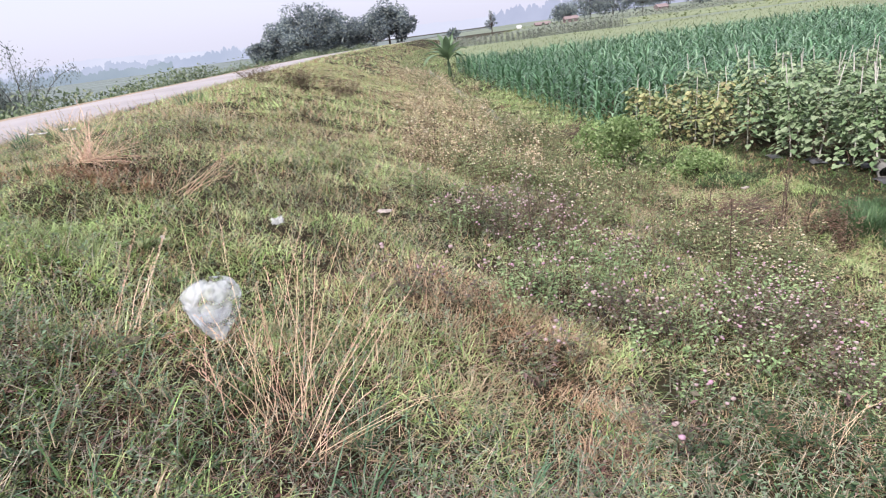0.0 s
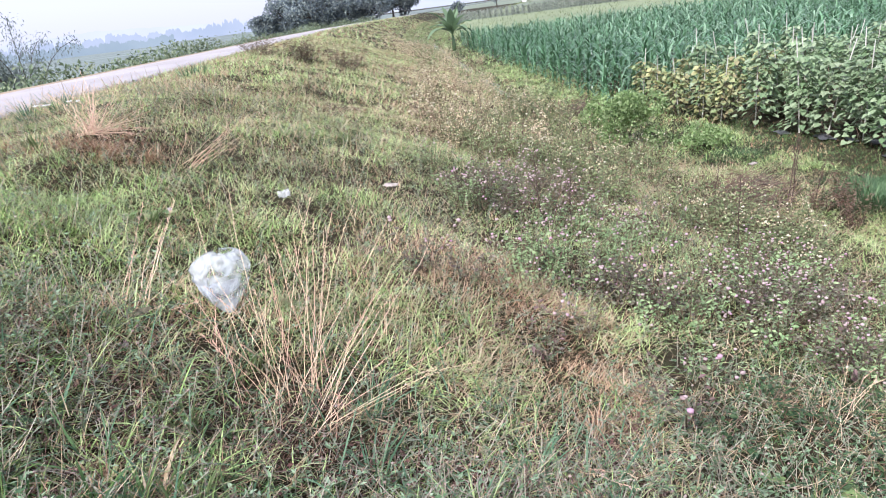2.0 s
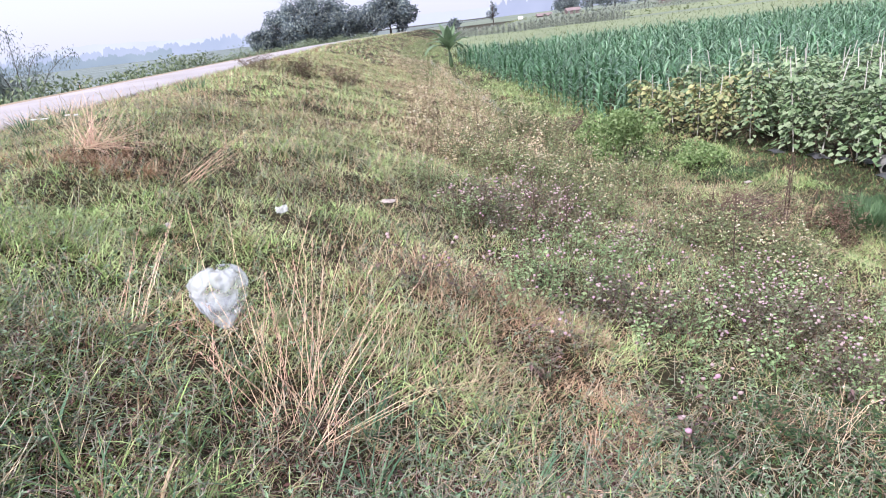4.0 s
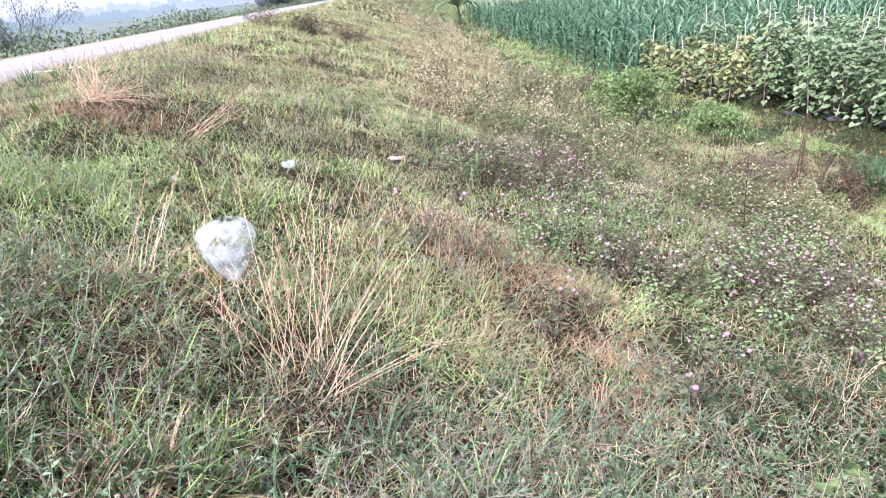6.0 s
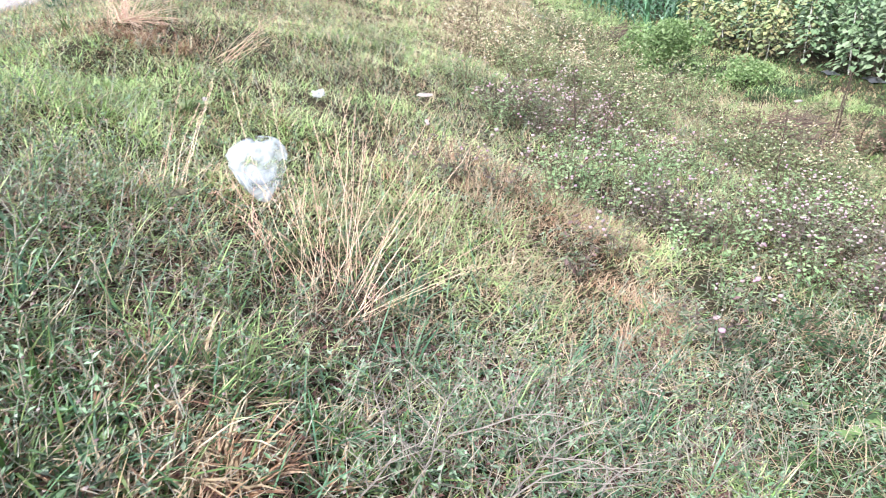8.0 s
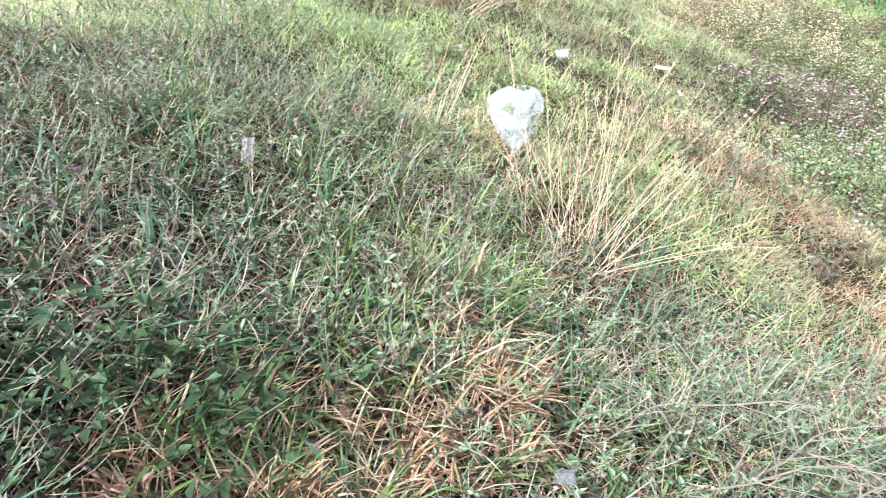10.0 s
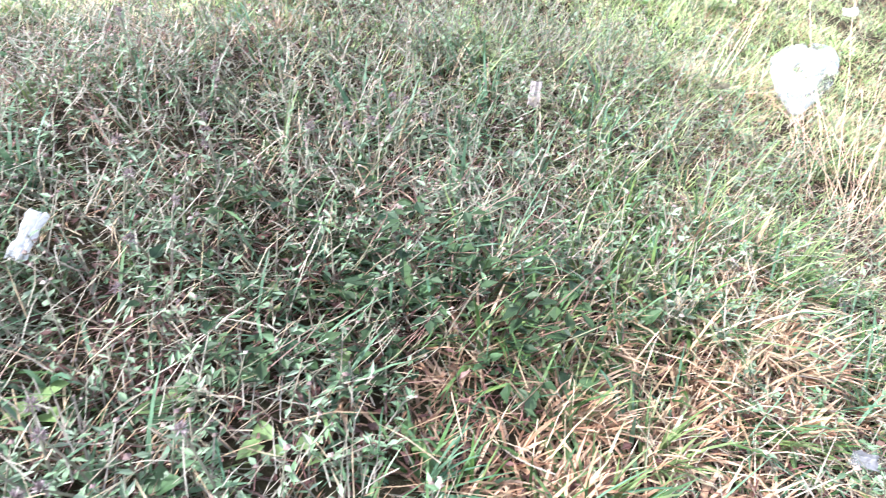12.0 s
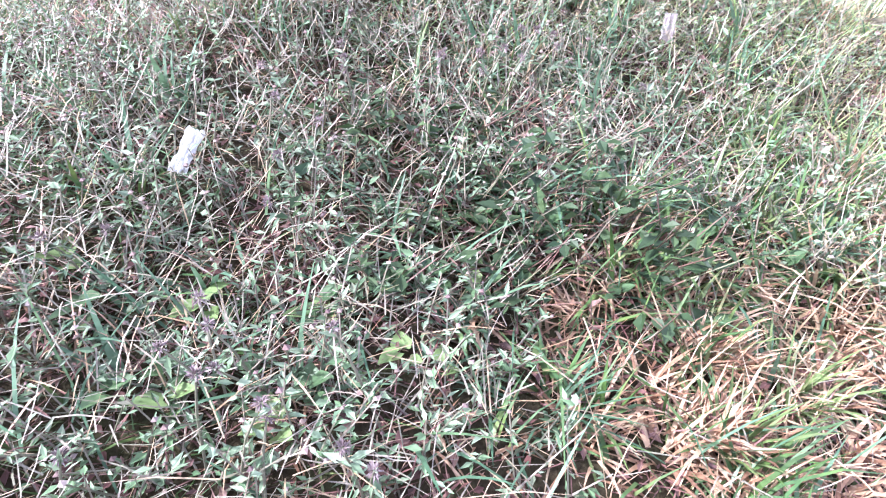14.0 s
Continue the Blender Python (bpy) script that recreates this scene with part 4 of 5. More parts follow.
for x, y in [(-1.95, 0.76), (-1.87, 0.83), (-1.81, 0.96), (-2.19, 0.68), (-1.96, 1.07), (-1.92, 1.2), (-1.37, 2.27), (-1.55, -0.17), (-1.51, -0.12), (-1.48, -0.26), (-1.43, -0.24), (-1.28, -0.1), (-1.37, -0.23), (-1.5, -0.46), (-1.52, -0.11), (-1.56, -0.17), (-1.29, -0.09), (-1.36, -0), (-1.83, 0.88), (-1.94, 0.69), (-1.92, 0.24), (-1.89, 0.74), (-1.79, 0.17), (-1.89, 0.77), (-1.89, 0.9), (-1.61, 1.26)]:
    mauve_weed(x, y, 1)
for x, y in around(14, (-2.2, 0.6, 0.5), (-2.4, 1.3, 0.6), (-1.9, -0.2, 0.3)):
    mauve_weed(x, y)

# distant rough growth on the bank, too fine to count
fx, fy = scatter(6000, -14, 7, 15, 130)
ok = (across(fx, fy) > 2.3 - 0.8 * (fy > 26)) & ((fy > 19) | (rng.uniform(0, 1, len(fx)) < 0.5)) & (across(fx, fy) < 5.2)
fp = on_ground(fx[ok], fy[ok])
fa = rng.uniform(0, 6.283, (len(fp), 9))
fq = (fp[:, None] + np.stack([np.cos(fa) * 0.22, np.sin(fa) * 0.22, rng.uniform(0.03, 0.24, fa.shape)], -1)).reshape(-1, 3)
fs = rng.uniform(0.07, 0.16, len(fq))
thing("bank_scrub", leaves(fq, rng.normal(size=fq.shape) + np.array([0, 0, 0.4]), fs, fs * 0.6), M_LIME, "rough green scrub along the foot of the dike", "scrub", kind="stuff")


# ---- bushes ----
def leaf_cloud(n, centres, radii, leaf, squash=0.8):
    k = rng.choice(len(centres), n, p=radii ** 2 / (radii ** 2).sum())
    d = unit(rng.normal(size=(n, 3)))
    p = centres[k] + d * (radii[k] * rng.uniform(0.72, 1.05, n))[:, None] * np.array([1, 1, squash])
    size = rng.uniform(*leaf, n)
    return leaves(p, rng.normal(size=(n, 3)) + np.array([0, 0, -0.3]), size, size * 0.62, normal=unit(d + np.array([0, 0, 0.4]) + rng.normal(0, 0.4, (n, 3))))


def bush(name, label, x, y, r, h, n, leaf, material, category="bush"):
    ob = holder(name, label, category, at=spot(x, y))
    c = rng.uniform(-1, 1, (14, 3)) * np.array([r * 0.7, r * 0.7, h * 0.35]) + np.array([0, 0, h * 0.5])
    rad = rng.uniform(0.22, 0.38, 14) * r * 1.1
    part("foliage", leaf_cloud(n, c, rad, leaf), material, ob, kind="stuff")
    root = np.zeros((14, 3)) + rng.normal(0, 0.03, (14, 3)) * np.array([1, 1, 0])
    part("branch_work", sticks(root, c, 0.012, 0.004), M_STEM, ob, kind="stuff")
    return ob


bush("bush", "rounded leafy green bush at the foot of the dike", 2.95, 12.4, 0.76, 1.0, 5600, (0.04, 0.085), M_BUSH)
bush("bush", "low spreading green bush beside the field track", 4.2, 11.9, 0.62, 0.42, 1800, (0.04, 0.08), M_BUSH)
def feathery_growth(x, y, r, h, n):
    """A dense stand of fine soft blades, highest in the middle."""
    a, q = rng.uniform(0, 6.283, n), r * np.sqrt(rng.uniform(0, 1, n))
    p = np.stack([q * np.cos(a), q * np.sin(a), ground_z(x + q * np.cos(a), y + q * np.sin(a)) - float(ground_z(x, y))], -1)
    L = h * (1.1 - 0.6 * (q / r) ** 2) * rng.uniform(0.5, 1.15, n) * (0.45 + 0.9 * soft_noise(x + p[:, 0], y + p[:, 1], 0.22, 51))
    thing("feathery_growth", blades(p, a + rng.normal(0, 0.7, n), rng.uniform(0.05, 0.5, n), rng.uniform(0.2, 1.3, n), L, rng.uniform(0.006, 0.012, n), 3), M_FERN,
          "dark green feathery growth beside the field track", "bush", "feathery growth", at=spot(x, y))


for x, y, r, h in ((4.95, 7.9, 0.4, 0.36), (5.25, 8.5, 0.35, 0.28), (5.2, 7.1, 0.42, 0.34), (5.6, 7.8, 0.4, 0.36), (4.6, 11.0, 0.6, 0.12), (4.9, 6.4, 0.4, 0.3), (5.8, 8.6, 0.4, 0.22)):
    feathery_growth(x, y, r, h, 1500)


# ---- tall straw tuft and dead stalks ----
def straw_tuft(name, label, x, y, fans, lift=0.0):
    """A tuft of tall dry stems: fans are (count, heading, its spread, lean, length)."""
    ob = holder(name, label, "grass tuft", at=spot(x, y, lift))
    for n, heading, wide, lean, length in fans:
        for _ in range(n):
            a = math.radians(heading) + rng.normal(0, math.radians(wide))
            t = abs(math.radians(lean) + rng.normal(0, 0.13 if wide > 6 else 0.05))
            L = length * rng.uniform(0.55, 1.08)
            droop = rng.uniform(0.0, 0.35)
            loose = 1.0 if wide > 6 else 0.3
            p, pts = np.array([rng.normal(0, 0.07), rng.normal(0, 0.07), 0.0]) * (0.4 + 0.6 * loose), []
            for i in range(6):
                pts.append(p)
                a += rng.normal(0, 0.2 * loose)
                tt = abs(t + droop * (i / 5) ** 2 + rng.normal(0, 0.05))
                p = p + L / 5 * np.array([math.sin(tt) * math.cos(a), math.sin(tt) * math.sin(a), math.cos(tt)])
            stem = rod(pts, np.linspace(0.0018, 0.0008, 6) * (1 + 0.08 * max(0.0, y - 2.5)), 3)
            k = 12
            f = rng.uniform(0.72, 1, k)
            s0 = np.stack([np.interp(f, np.linspace(0, 1, 6), np.array(pts)[:, c]) for c in range(3)], -1)
            seed = leaves(s0, unit((pts[5] - pts[3])[None]) + rng.normal(0, 0.35, (k, 3)), rng.uniform(0.012, 0.03, k), np.full(k, 0.0035))
            part("stem", join(stem, seed), M_TALLSTRAW, ob)
    n = sum(f[0] for f in fans) // 2
    part("leaf_tuft", blades(np.stack([rng.normal(0, 0.07, n), rng.normal(0, 0.07, n), np.zeros(n)], -1), rng.uniform(0, 6.283, n), rng.uniform(0.1, 0.8, n),
                          rng.uniform(0.2, 1.2, n), rng.uniform(0.12, 0.34, n), rng.uniform(0.002, 0.004, n), 3), M_TALLSTRAW, ob, kind="stuff")
    return ob


straw_tuft("straw_tuft", "tall tuft of dry straw-coloured grass stems", -0.80, 2.42, [(13, 96, 24, 19, 0.98), (4, 60, 40, 14, 0.75), (4, 120, 30, 22, 0.5)])
straw_tuft("straw_tuft", "bundle of dry stems leaning out of the tuft", -0.77, 2.25, [(6, 49, 3, 47, 0.98), (2, 60, 25, 30, 0.5)])
straw_tuft("straw_tuft", "fan of dry leaning straw stems", -0.93, 2.28, [(7, 147, 7, 36, 0.52), (3, 172, 5, 66, 0.6), (3, 120, 30, 25, 0.4)])
straw_tuft("straw_tuft", "loose low straw stems leaning over green grass", -0.72, 2.22, [(4, 16, 6, 64, 0.66), (3, 38, 10, 56, 0.55), (5, 90, 70, 20, 0.35)])
straw_tuft("straw_tuft", "small fan of pale dry grass stems", -1.57, 2.66, [(6, 74, 6, 42, 0.52), (4, 20, 25, 65, 0.25)])
straw_tuft("straw_tuft", "flattened bundle of tan dry grass stems", -3.15, 5.55, [(30, 125, 28, 48, 0.62), (14, 60, 50, 45, 0.35), (34, -25, 16, 86, 0.6)], 0.06)
straw_tuft("straw_tuft", "small dry grass fan on the slope", -2.25, 5.2, [(14, 35, 16, 62, 0.7)])
straw_tuft("straw_tuft", "loose dry grass stems on the slope", 0.25, 2.35, [(6, -60, 8, 68, 0.4)])
straw_tuft("straw_tuft", "dry grass stems at the slope's lower edge", 1.75, 3.0, [(4, 45, 10, 50, 0.5)])


def grass_tuft(x, y, material, label, n, length, width, lean, spread=0.03, heading=None, wide=0.5):
    """One distinct tuft of grass; heading given: it leans one way as a fan."""
    a = rng.uniform(0, 6.283, n)
    r = spread * np.sqrt(rng.uniform(0, 1, n))
    p = np.stack([r * np.cos(a), r * np.sin(a), np.zeros(n)], -1)
    h = a + rng.normal(0, 0.4, n) if heading is None else np.radians(heading) + rng.normal(0, wide, n)
    piece = blades(p, h, np.abs(rng.normal(lean, 0.25, n)), rng.uniform(0.1, 1.2, n), rng.uniform(*length, n), rng.uniform(*width, n), 4)
    thing("grass_tuft", piece, material, label, "grass tuft", "distinct grass tufts", at=spot(x, y, -0.005))


for x, y in ((-1.11, 1.96), (-1.04, 2.5), (-1.14, 0.66), (-0.93, 1.52), (-2.0, 3.85), (-3.3, 5.0), (-1.36, 7.4), (-0.98, 0.72), (-1.0, 0.5)):
    grass_tuft(x, y, M_FRESH, "fresh bright green grass tuft", 46, (0.08, 0.2), (0.005, 0.010), 0.35, 0.06)
for x, y in ((-0.54, 2.35), (-0.15, 1.88), (-1.48, 0.9), (-1.6, 1.65), (-1.25, 0.28), (0.1, 2.2), (-1.12, 1.17), (-0.5, 2.0), (0.35, 1.9), (-1.9, 1.3)):
    grass_tuft(x, y, M_BLUEGREEN, "blue-green broad-bladed grass tuft", 26, (0.10, 0.24), (0.006, 0.011), 0.6, 0.05)
for x, y, h in ((-1.04, 0.46, 60), (-0.88, 1.26, 100), (-0.77, 1.32, 40), (-0.87, 1.03, 150), (-1.1, 0.68, 20), (0.43, 2.63, 90), (-0.95, 0.9, 70), (-0.75, 0.8, 30)):
    grass_tuft(x, y, M_RED, "withered reddish grass tuft fanning over", 40, (0.07, 0.17), (0.005, 0.009), 0.8, 0.04, h, 0.7)
for x, y in around(22, (-1.32, 0.08, 0.22), (-1.6, 1.0, 0.3), (-1.75, 0.2, 0.25), (0.48, 2.55, 0.2)):
    grass_tuft(x, y, M_DARKRED, "low dead dark-red grass tuft", 34, (0.04, 0.10), (0.004, 0.008), 0.7, 0.05)
for x, y in around(20, (-3.05, 5.35, 0.3), (-2.7, 5.05, 0.25)):
    grass_tuft(x, y, M_RED, "mat of red-brown dead grass beside dry stems", 40, (0.10, 0.24), (0.004, 0.008), 1.1, 0.06, -30, 0.8)
for x, y in around(20, (-0.85, 1.2, 0.28), (-1.02, 0.6, 0.25)):
    grass_tuft(x, y, M_RED, "withered reddish grass tuft", 30, (0.06, 0.15), (0.007, 0.014), 0.7, 0.04)
for x, y in around(34, (-1.75, 0.5, 0.8), (-2.2, 0.0, 0.5), (-1.6, 1.6, 0.5), (-2.2, 1.4, 0.5)):
    grass_tuft(x, y, M_BLUEGREEN, "few broad blue-green grass blades among herbs", 5, (0.12, 0.26), (0.009, 0.016), 0.55, 0.02)
for x, y in around(16, (-1.75, 0.3, 0.7), (-2.3, 1.2, 0.5)):
    grass_tuft(x, y, M_TALLSTRAW, "few pale dead grass blades among herbs", 5, (0.12, 0.26), (0.004, 0.007), 0.7, 0.02)
grass_tuft(-2.05, 0.70, M_FRESH, "tall lone green grass blades", 5, (0.25, 0.34), (0.009, 0.013), 0.08, 0.015)


def rosette(x, y, n, size, material=M_BUSH):
    ob = holder("broadleaf_weed", "low broad-leaved weed with oval green leaves", "weed", "broadleaf weeds", spot(x, y, 0.03))
    for k in range(n):
        a = 2.4 * k + random.uniform(-0.3, 0.3)
        d = np.array([[math.cos(a), math.sin(a), random.uniform(0.1, 0.7)]])
        p = d * np.array([1, 1, 0]) * 0.012 + np.array([[0, 0, 0.01 * k]])
        part("leaf", heart_leaves(p, d, np.array([size * random.uniform(0.7, 1.15)]), np.array([[-d[0, 0] * 0.5, -d[0, 1] * 0.5, 1.0]])), material, ob)


for x, y, n, z in ((-1.44, 0.12, 5, 0.05), (-1.3, 0.34, 4, 0.05), (-1.39, 0.16, 4, 0.045), (-1.6, -0.24, 6, 0.06), (-1.61, 0.05, 5, 0.055), (-1.5, 0.36, 4, 0.05), (-1.75, -0.1, 6, 0.06),
                   (-1.45, -0.15, 5, 0.06), (-1.12, 1.2, 6, 0.06), (-1.7, 0.35, 4, 0.05), (-2.0, -0.25, 5, 0.06), (1.3, 2.2, 6, 0.08), (1.5, 2.4, 6, 0.08), (1.2, 2.5, 5, 0.07)):
    rosette(x, y, max(2, n - 2), z * 0.85)
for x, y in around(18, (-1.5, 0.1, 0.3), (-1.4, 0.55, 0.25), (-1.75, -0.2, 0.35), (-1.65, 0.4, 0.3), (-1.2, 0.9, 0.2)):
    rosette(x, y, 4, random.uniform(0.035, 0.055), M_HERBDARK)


def dead_twig(x, y, turn, size):
    ob = holder("dead_twig", "bare grey-brown dead weed twig lying in grass", "twig", "dead twigs", spot(x, y, 0.06))
    main = np.array([(0, 0, 0), (0.05, 0.1, 0.06), (0.06, 0.22, 0.10), (0.1, 0.34, 0.12)]) * size
    part("stem", rod(main, (0.0036, 0.003, 0.0024, 0.0012), 5), M_TWIG, ob)
    for k in range(6):
        f = 0.25 + 0.12 * k
        p = np.array([np.interp(f, np.linspace(0, 1, 4), main[:, c]) for c in range(3)])
        side = 1 if k % 2 else -1
        part("branch", rod([p, p + np.array([side * 0.06, 0.05, 0.03]) * size, p + np.array([side * 0.13, 0.12, 0.05]) * size], (0.0019, 0.0015, 0.0008), 4), M_TWIG, ob)
    ob.rotation_euler = (0, 0, radians(turn))


for x, y in ((-1.98, 3.85), (-2.05, 3.75), (-1.9, 3.95)):
    rosette(x, y, 6, 0.06, M_LIME)
for x, y in ((-4.72, 7.2), (-4.5, 11.3), (-4.35, 11.5), (-4.6, 7.6)):
    grass_tuft(x, y, M_BLUEGREEN, "tall dark green grass tuft at the road edge", 60, (0.14, 0.34), (0.006, 0.011), 0.35, 0.12)
for x, y, turn, size in ((-0.42, 1.32, -5, 1.2), (-0.3, 1.28, -60, 1.15), (-0.32, 1.6, -80, 1.0), (-0.15, 1.42, -35, 0.9), (-0.5, 1.5, 30, 0.7), (-0.2, 1.2, -75, 1.0), (-0.05, 1.6, -110, 0.8), (-0.35, 1.42, 60, 0.7),
                          (0.05, 1.45, -50, 0.7), (-0.12, 1.7, 15, 0.6), (-0.55, 1.28, -30, 0.6), (-0.25, 1.5, 100, 0.6)):
    dead_twig(x, y, turn, size)


def dead_stalk(x, y, height, lean):
    ob = holder("dead_stalk", "tall dark dead weed stalk standing upright", "dead stalk", "dead weed stalks", spot(x, y))
    z = np.linspace(0, 1, 6)
    pts = np.stack([lean * z ** 1.5 + 0.008 * np.sin(z * 9), 0.01 * np.sin(z * 7 + 1), z * height], -1)
    part("stem", rod(pts, np.linspace(0.007, 0.003, 6), 5), M_DEAD, ob)
    n = 34
    f = rng.uniform(0.3, 1, n)
    p = np.stack([np.interp(f, z, pts[:, k]) for k in range(3)], -1)
    a = rng.uniform(0, 6.283, n)
    q = p + np.stack([np.cos(a) * 0.025, np.sin(a) * 0.025, rng.uniform(0.02, 0.06, n)], -1)
    part("twig_work", join(sticks(p, q, 0.0014, 0.0007), balls(q, rng.uniform(0.004, 0.009, n))), M_DEAD, ob, kind="stuff")


for x, y, h, l in ((0.62, 5.9, 0.78, -0.04), (0.93, 6.15, 0.62, 0.02), (2.5, 6.0, 0.9, 0.0), (1.75, 8.6, 0.6, -0.1), (4.05, 8.15, 0.85, 0.08), (4.12, 8.2, 0.8, 0.05), (4.2, 8.3, 0.7, -0.05), (4.3, 8.0, 0.6, 0.1),
                   (-0.35, 10.6, 0.6, 0.04), (0.35, 11.2, 0.75, -0.03), (0.9, 10.4, 0.55, 0.06), (3.0, 7.9, 0.6, 0.05)):
    dead_stalk(x, y, h, l)


def brush_pile(x, y, r, n, length):
    ob = holder("brush_pile", "heap of dead brown stalks lying on the bank", "brush pile", at=spot(x, y))
    a = np.radians(35) + rng.normal(0, 0.35, n)
    c = np.stack([rng.normal(0, r * 0.5, n), rng.normal(0, r * 0.5, n), rng.uniform(0.05, 0.36, n)], -1)
    c[:, 2] *= np.exp(-(c[:, 0] ** 2 + c[:, 1] ** 2) / (r * r)) + 0.15
    d = np.stack([np.cos(a), np.sin(a), rng.normal(0.1, 0.25, n)], -1) * (length * rng.uniform(0.3, 0.6, n))[:, None]
    part("brushwood", sticks(c - d, c + d, 0.006, 0.003), M_DEAD, ob, kind="stuff")


brush_pile(3.6, 8.2, 0.45, 150, 0.6)
brush_pile(3.0, 16.0, 0.6, 120, 0.5)


# ---- litter ----
def plastic_bag():
    ob = holder("plastic_bag", "crumpled clear plastic bag standing in the grass", "plastic bag", at=(-1.215, 2.84, 0.295))
    ob.scale = (0.88, 0.9, 0.95)
    nu, nv = 72, 48
    v = []
    for j in range(nv + 1):
        f = j / nv
        z = 0.315 * f
        w = np.interp(f, (0, 0.04, 0.2, 0.42, 0.62, 0.78, 0.9, 0.97, 1.0), (0.012, 0.036, 0.078, 0.122, 0.148, 0.142, 0.116, 0.09, 0.012))
        for i in range(nu):
            a = 2 * math.pi * i / nu
            here = Vector((math.cos(a), math.sin(a), 0))
            q = here * 1.6 + Vector((0, 0, f * 2.4))
            ridges = sum(abs(noise.noise(q * k + Vector((3.1 * k, 0, 0)))) * w for k, w in ((1.6, 0.26), (3.4, 0.13), (7.5, 0.04)))
            crease = 1.08 + 0.12 * noise.noise(here * 1.3 + Vector((0, 0, f * 3))) - ridges
            v.append((w * math.cos(a) * (crease + 0.35 * ridges), w * 0.62 * math.sin(a) * crease, z * (1 + 0.04 * math.sin(2 * a + 1)) - 0.01 * ridges))
    t = []
    for j in range(nv):
        for i in range(nu):
            p, q = j * nu + i, j * nu + (i + 1) % nu
            t += [(p, q, q + nu), (p, q + nu, p + nu)]
    ob.rotation_euler = (radians(-12), radians(0), radians(20))
    v, t = np.array(v), np.array(t)
    part("bag_film", (v, t), M_BAG, ob, smooth=True)
    inner = v * np.array([0.9, 0.86, 0.97]) + np.array([0.0, 0.0, 0.004])
    part("bunched_film", (inner[: nu * 25], t[: nu * 24 * 2]), M_BAG, ob, "milky bunched film in the lower half", smooth=True)


plastic_bag()


def crumple(name, label, category, x, y, height, size, material, turn=0, tilt=0, seed=0, long=1.0, roll=0):
    """A crumpled scrap of film or paper with some body."""
    n = 14
    v, t = [], []
    for s in (1, -1):
        for j in range(n + 1):
            for i in range(n + 1):
                u, w = i / n - 0.5, j / n - 0.5
                edge = 1 - 0.25 * noise.noise(Vector((u * 5, w * 5, seed)))
                h = 0.20 * noise.noise(Vector((u * 4, w * 4, seed + 3))) + 0.10 * noise.noise(Vector((u * 10, w * 10, seed + 5)))
                puff = 0.13 * max(0, 1 - 4 * max(u * u, w * w))
                v.append((size * long * u * edge, size * w * edge, size * (h + s * puff + 0.1)))
    for s in range(2):
        for j in range(n):
            for i in range(n):
                p = s * (n + 1) ** 2 + j * (n + 1) + i
                t += [(p, p + 1, p + n + 2), (p, p + n + 2, p + n + 1)]
    ob = thing(name, (np.array(v), np.array(t)), material, label, category, smooth=True, at=(x, y, height))
    ob.rotation_euler = (radians(tilt), radians(roll), radians(turn))
    return ob


crumple("plastic_scrap", "small crumpled white plastic scrap in the grass", "litter", -1.35, 4.56, 0.40, 0.085, M_LITTER, 20, 20, 1)
crumple("torn_wrapper", "pale torn wrapper strip lying on the grass", "litter", -0.72, 5.72, 0.08, 0.055, M_SCRAP, -25, 15, 2, 2.6)
crumple("white_wrapper", "crumpled white plastic wrapper among the weeds", "litter", -2.03, 0.06, 0.775, 0.105, M_WHITEWRAP, 40, 42, 4, 0.34, 26)
crumple("film_scrap", "thin pale film scrap caught on weeds", "litter", -1.81, 1.61, 0.66, 0.085, M_FILMSCRAP, 35, 66, 6, 0.5, 10)
crumple("grey_film_scrap", "dull grey plastic scrap pressed into the grass", "litter", -0.60, 1.03, 0.165, 0.04, M_GREYFILM, 10, 10, 8, 1.3)
crumple("dead_leaf", "curled brown dead leaf lying in the grass", "dead leaf", -1.47, 2.55, 0.47, 0.05, M_DARKLEAF, 10, 10, 9, 1.3)
for k, (x, y, l) in enumerate(((-4.2, 6.75, 1.7), (-4.05, 6.9, 1.3), (-4.35, 6.8, 1.4), (-3.9, 6.8, 1.2))):
    crumple("plastic_shred", "thin white plastic shred by the roadside", "litter", x, y, 1.06, 0.04, M_WHITEWRAP, 40 * k, 0, 11 + k, l)
crumple("film_scrap", "tiny wisp of pale film on the grass", "litter", -1.84, 3.82, 0.575, 0.03, M_FILMSCRAP, 30, 40, 33, 0.8)
crumple("foam_piece", "pale flat foam piece on the brown brush", "litter", 3.85, 8.75, -0.99, 0.07, M_SCRAP, 10, 0, 16, 1.6)


# ---- field edge: pipe, mulch film, bean rows ----
def pipe():
    ob = holder("clay_pipe", "short grey-brown pipe lying at the field edge", "pipe", at=spot(6.72, 10.3, 0.10))
    ob.scale = (0.62, 0.62, 0.62)
    seg = 24
    v, t = [], []
    prof = ((-0.45, 0.17), (0.35, 0.17), (0.36, 0.195), (0.45, 0.195), (0.45, 0.15), (-0.45, 0.14))
    for x, r in prof:
        for k in range(seg):
            a = 2 * math.pi * k / seg
            v.append((x, r * math.cos(a), r * math.sin(a)))
    m = len(prof)
    for j in range(m):
        for k in range(seg):
            a, b = j * seg + k, j * seg + (k + 1) % seg
            c, d = (j + 1) % m * seg + k, (j + 1) % m * seg + (k + 1) % seg
            t += [(a, b, d), (a, d, c)]
    part("pipe_wall", (np.array(v), np.array(t)), M_CLAY, ob)
    ob.rotation_euler = (0, 0, radians(-115))


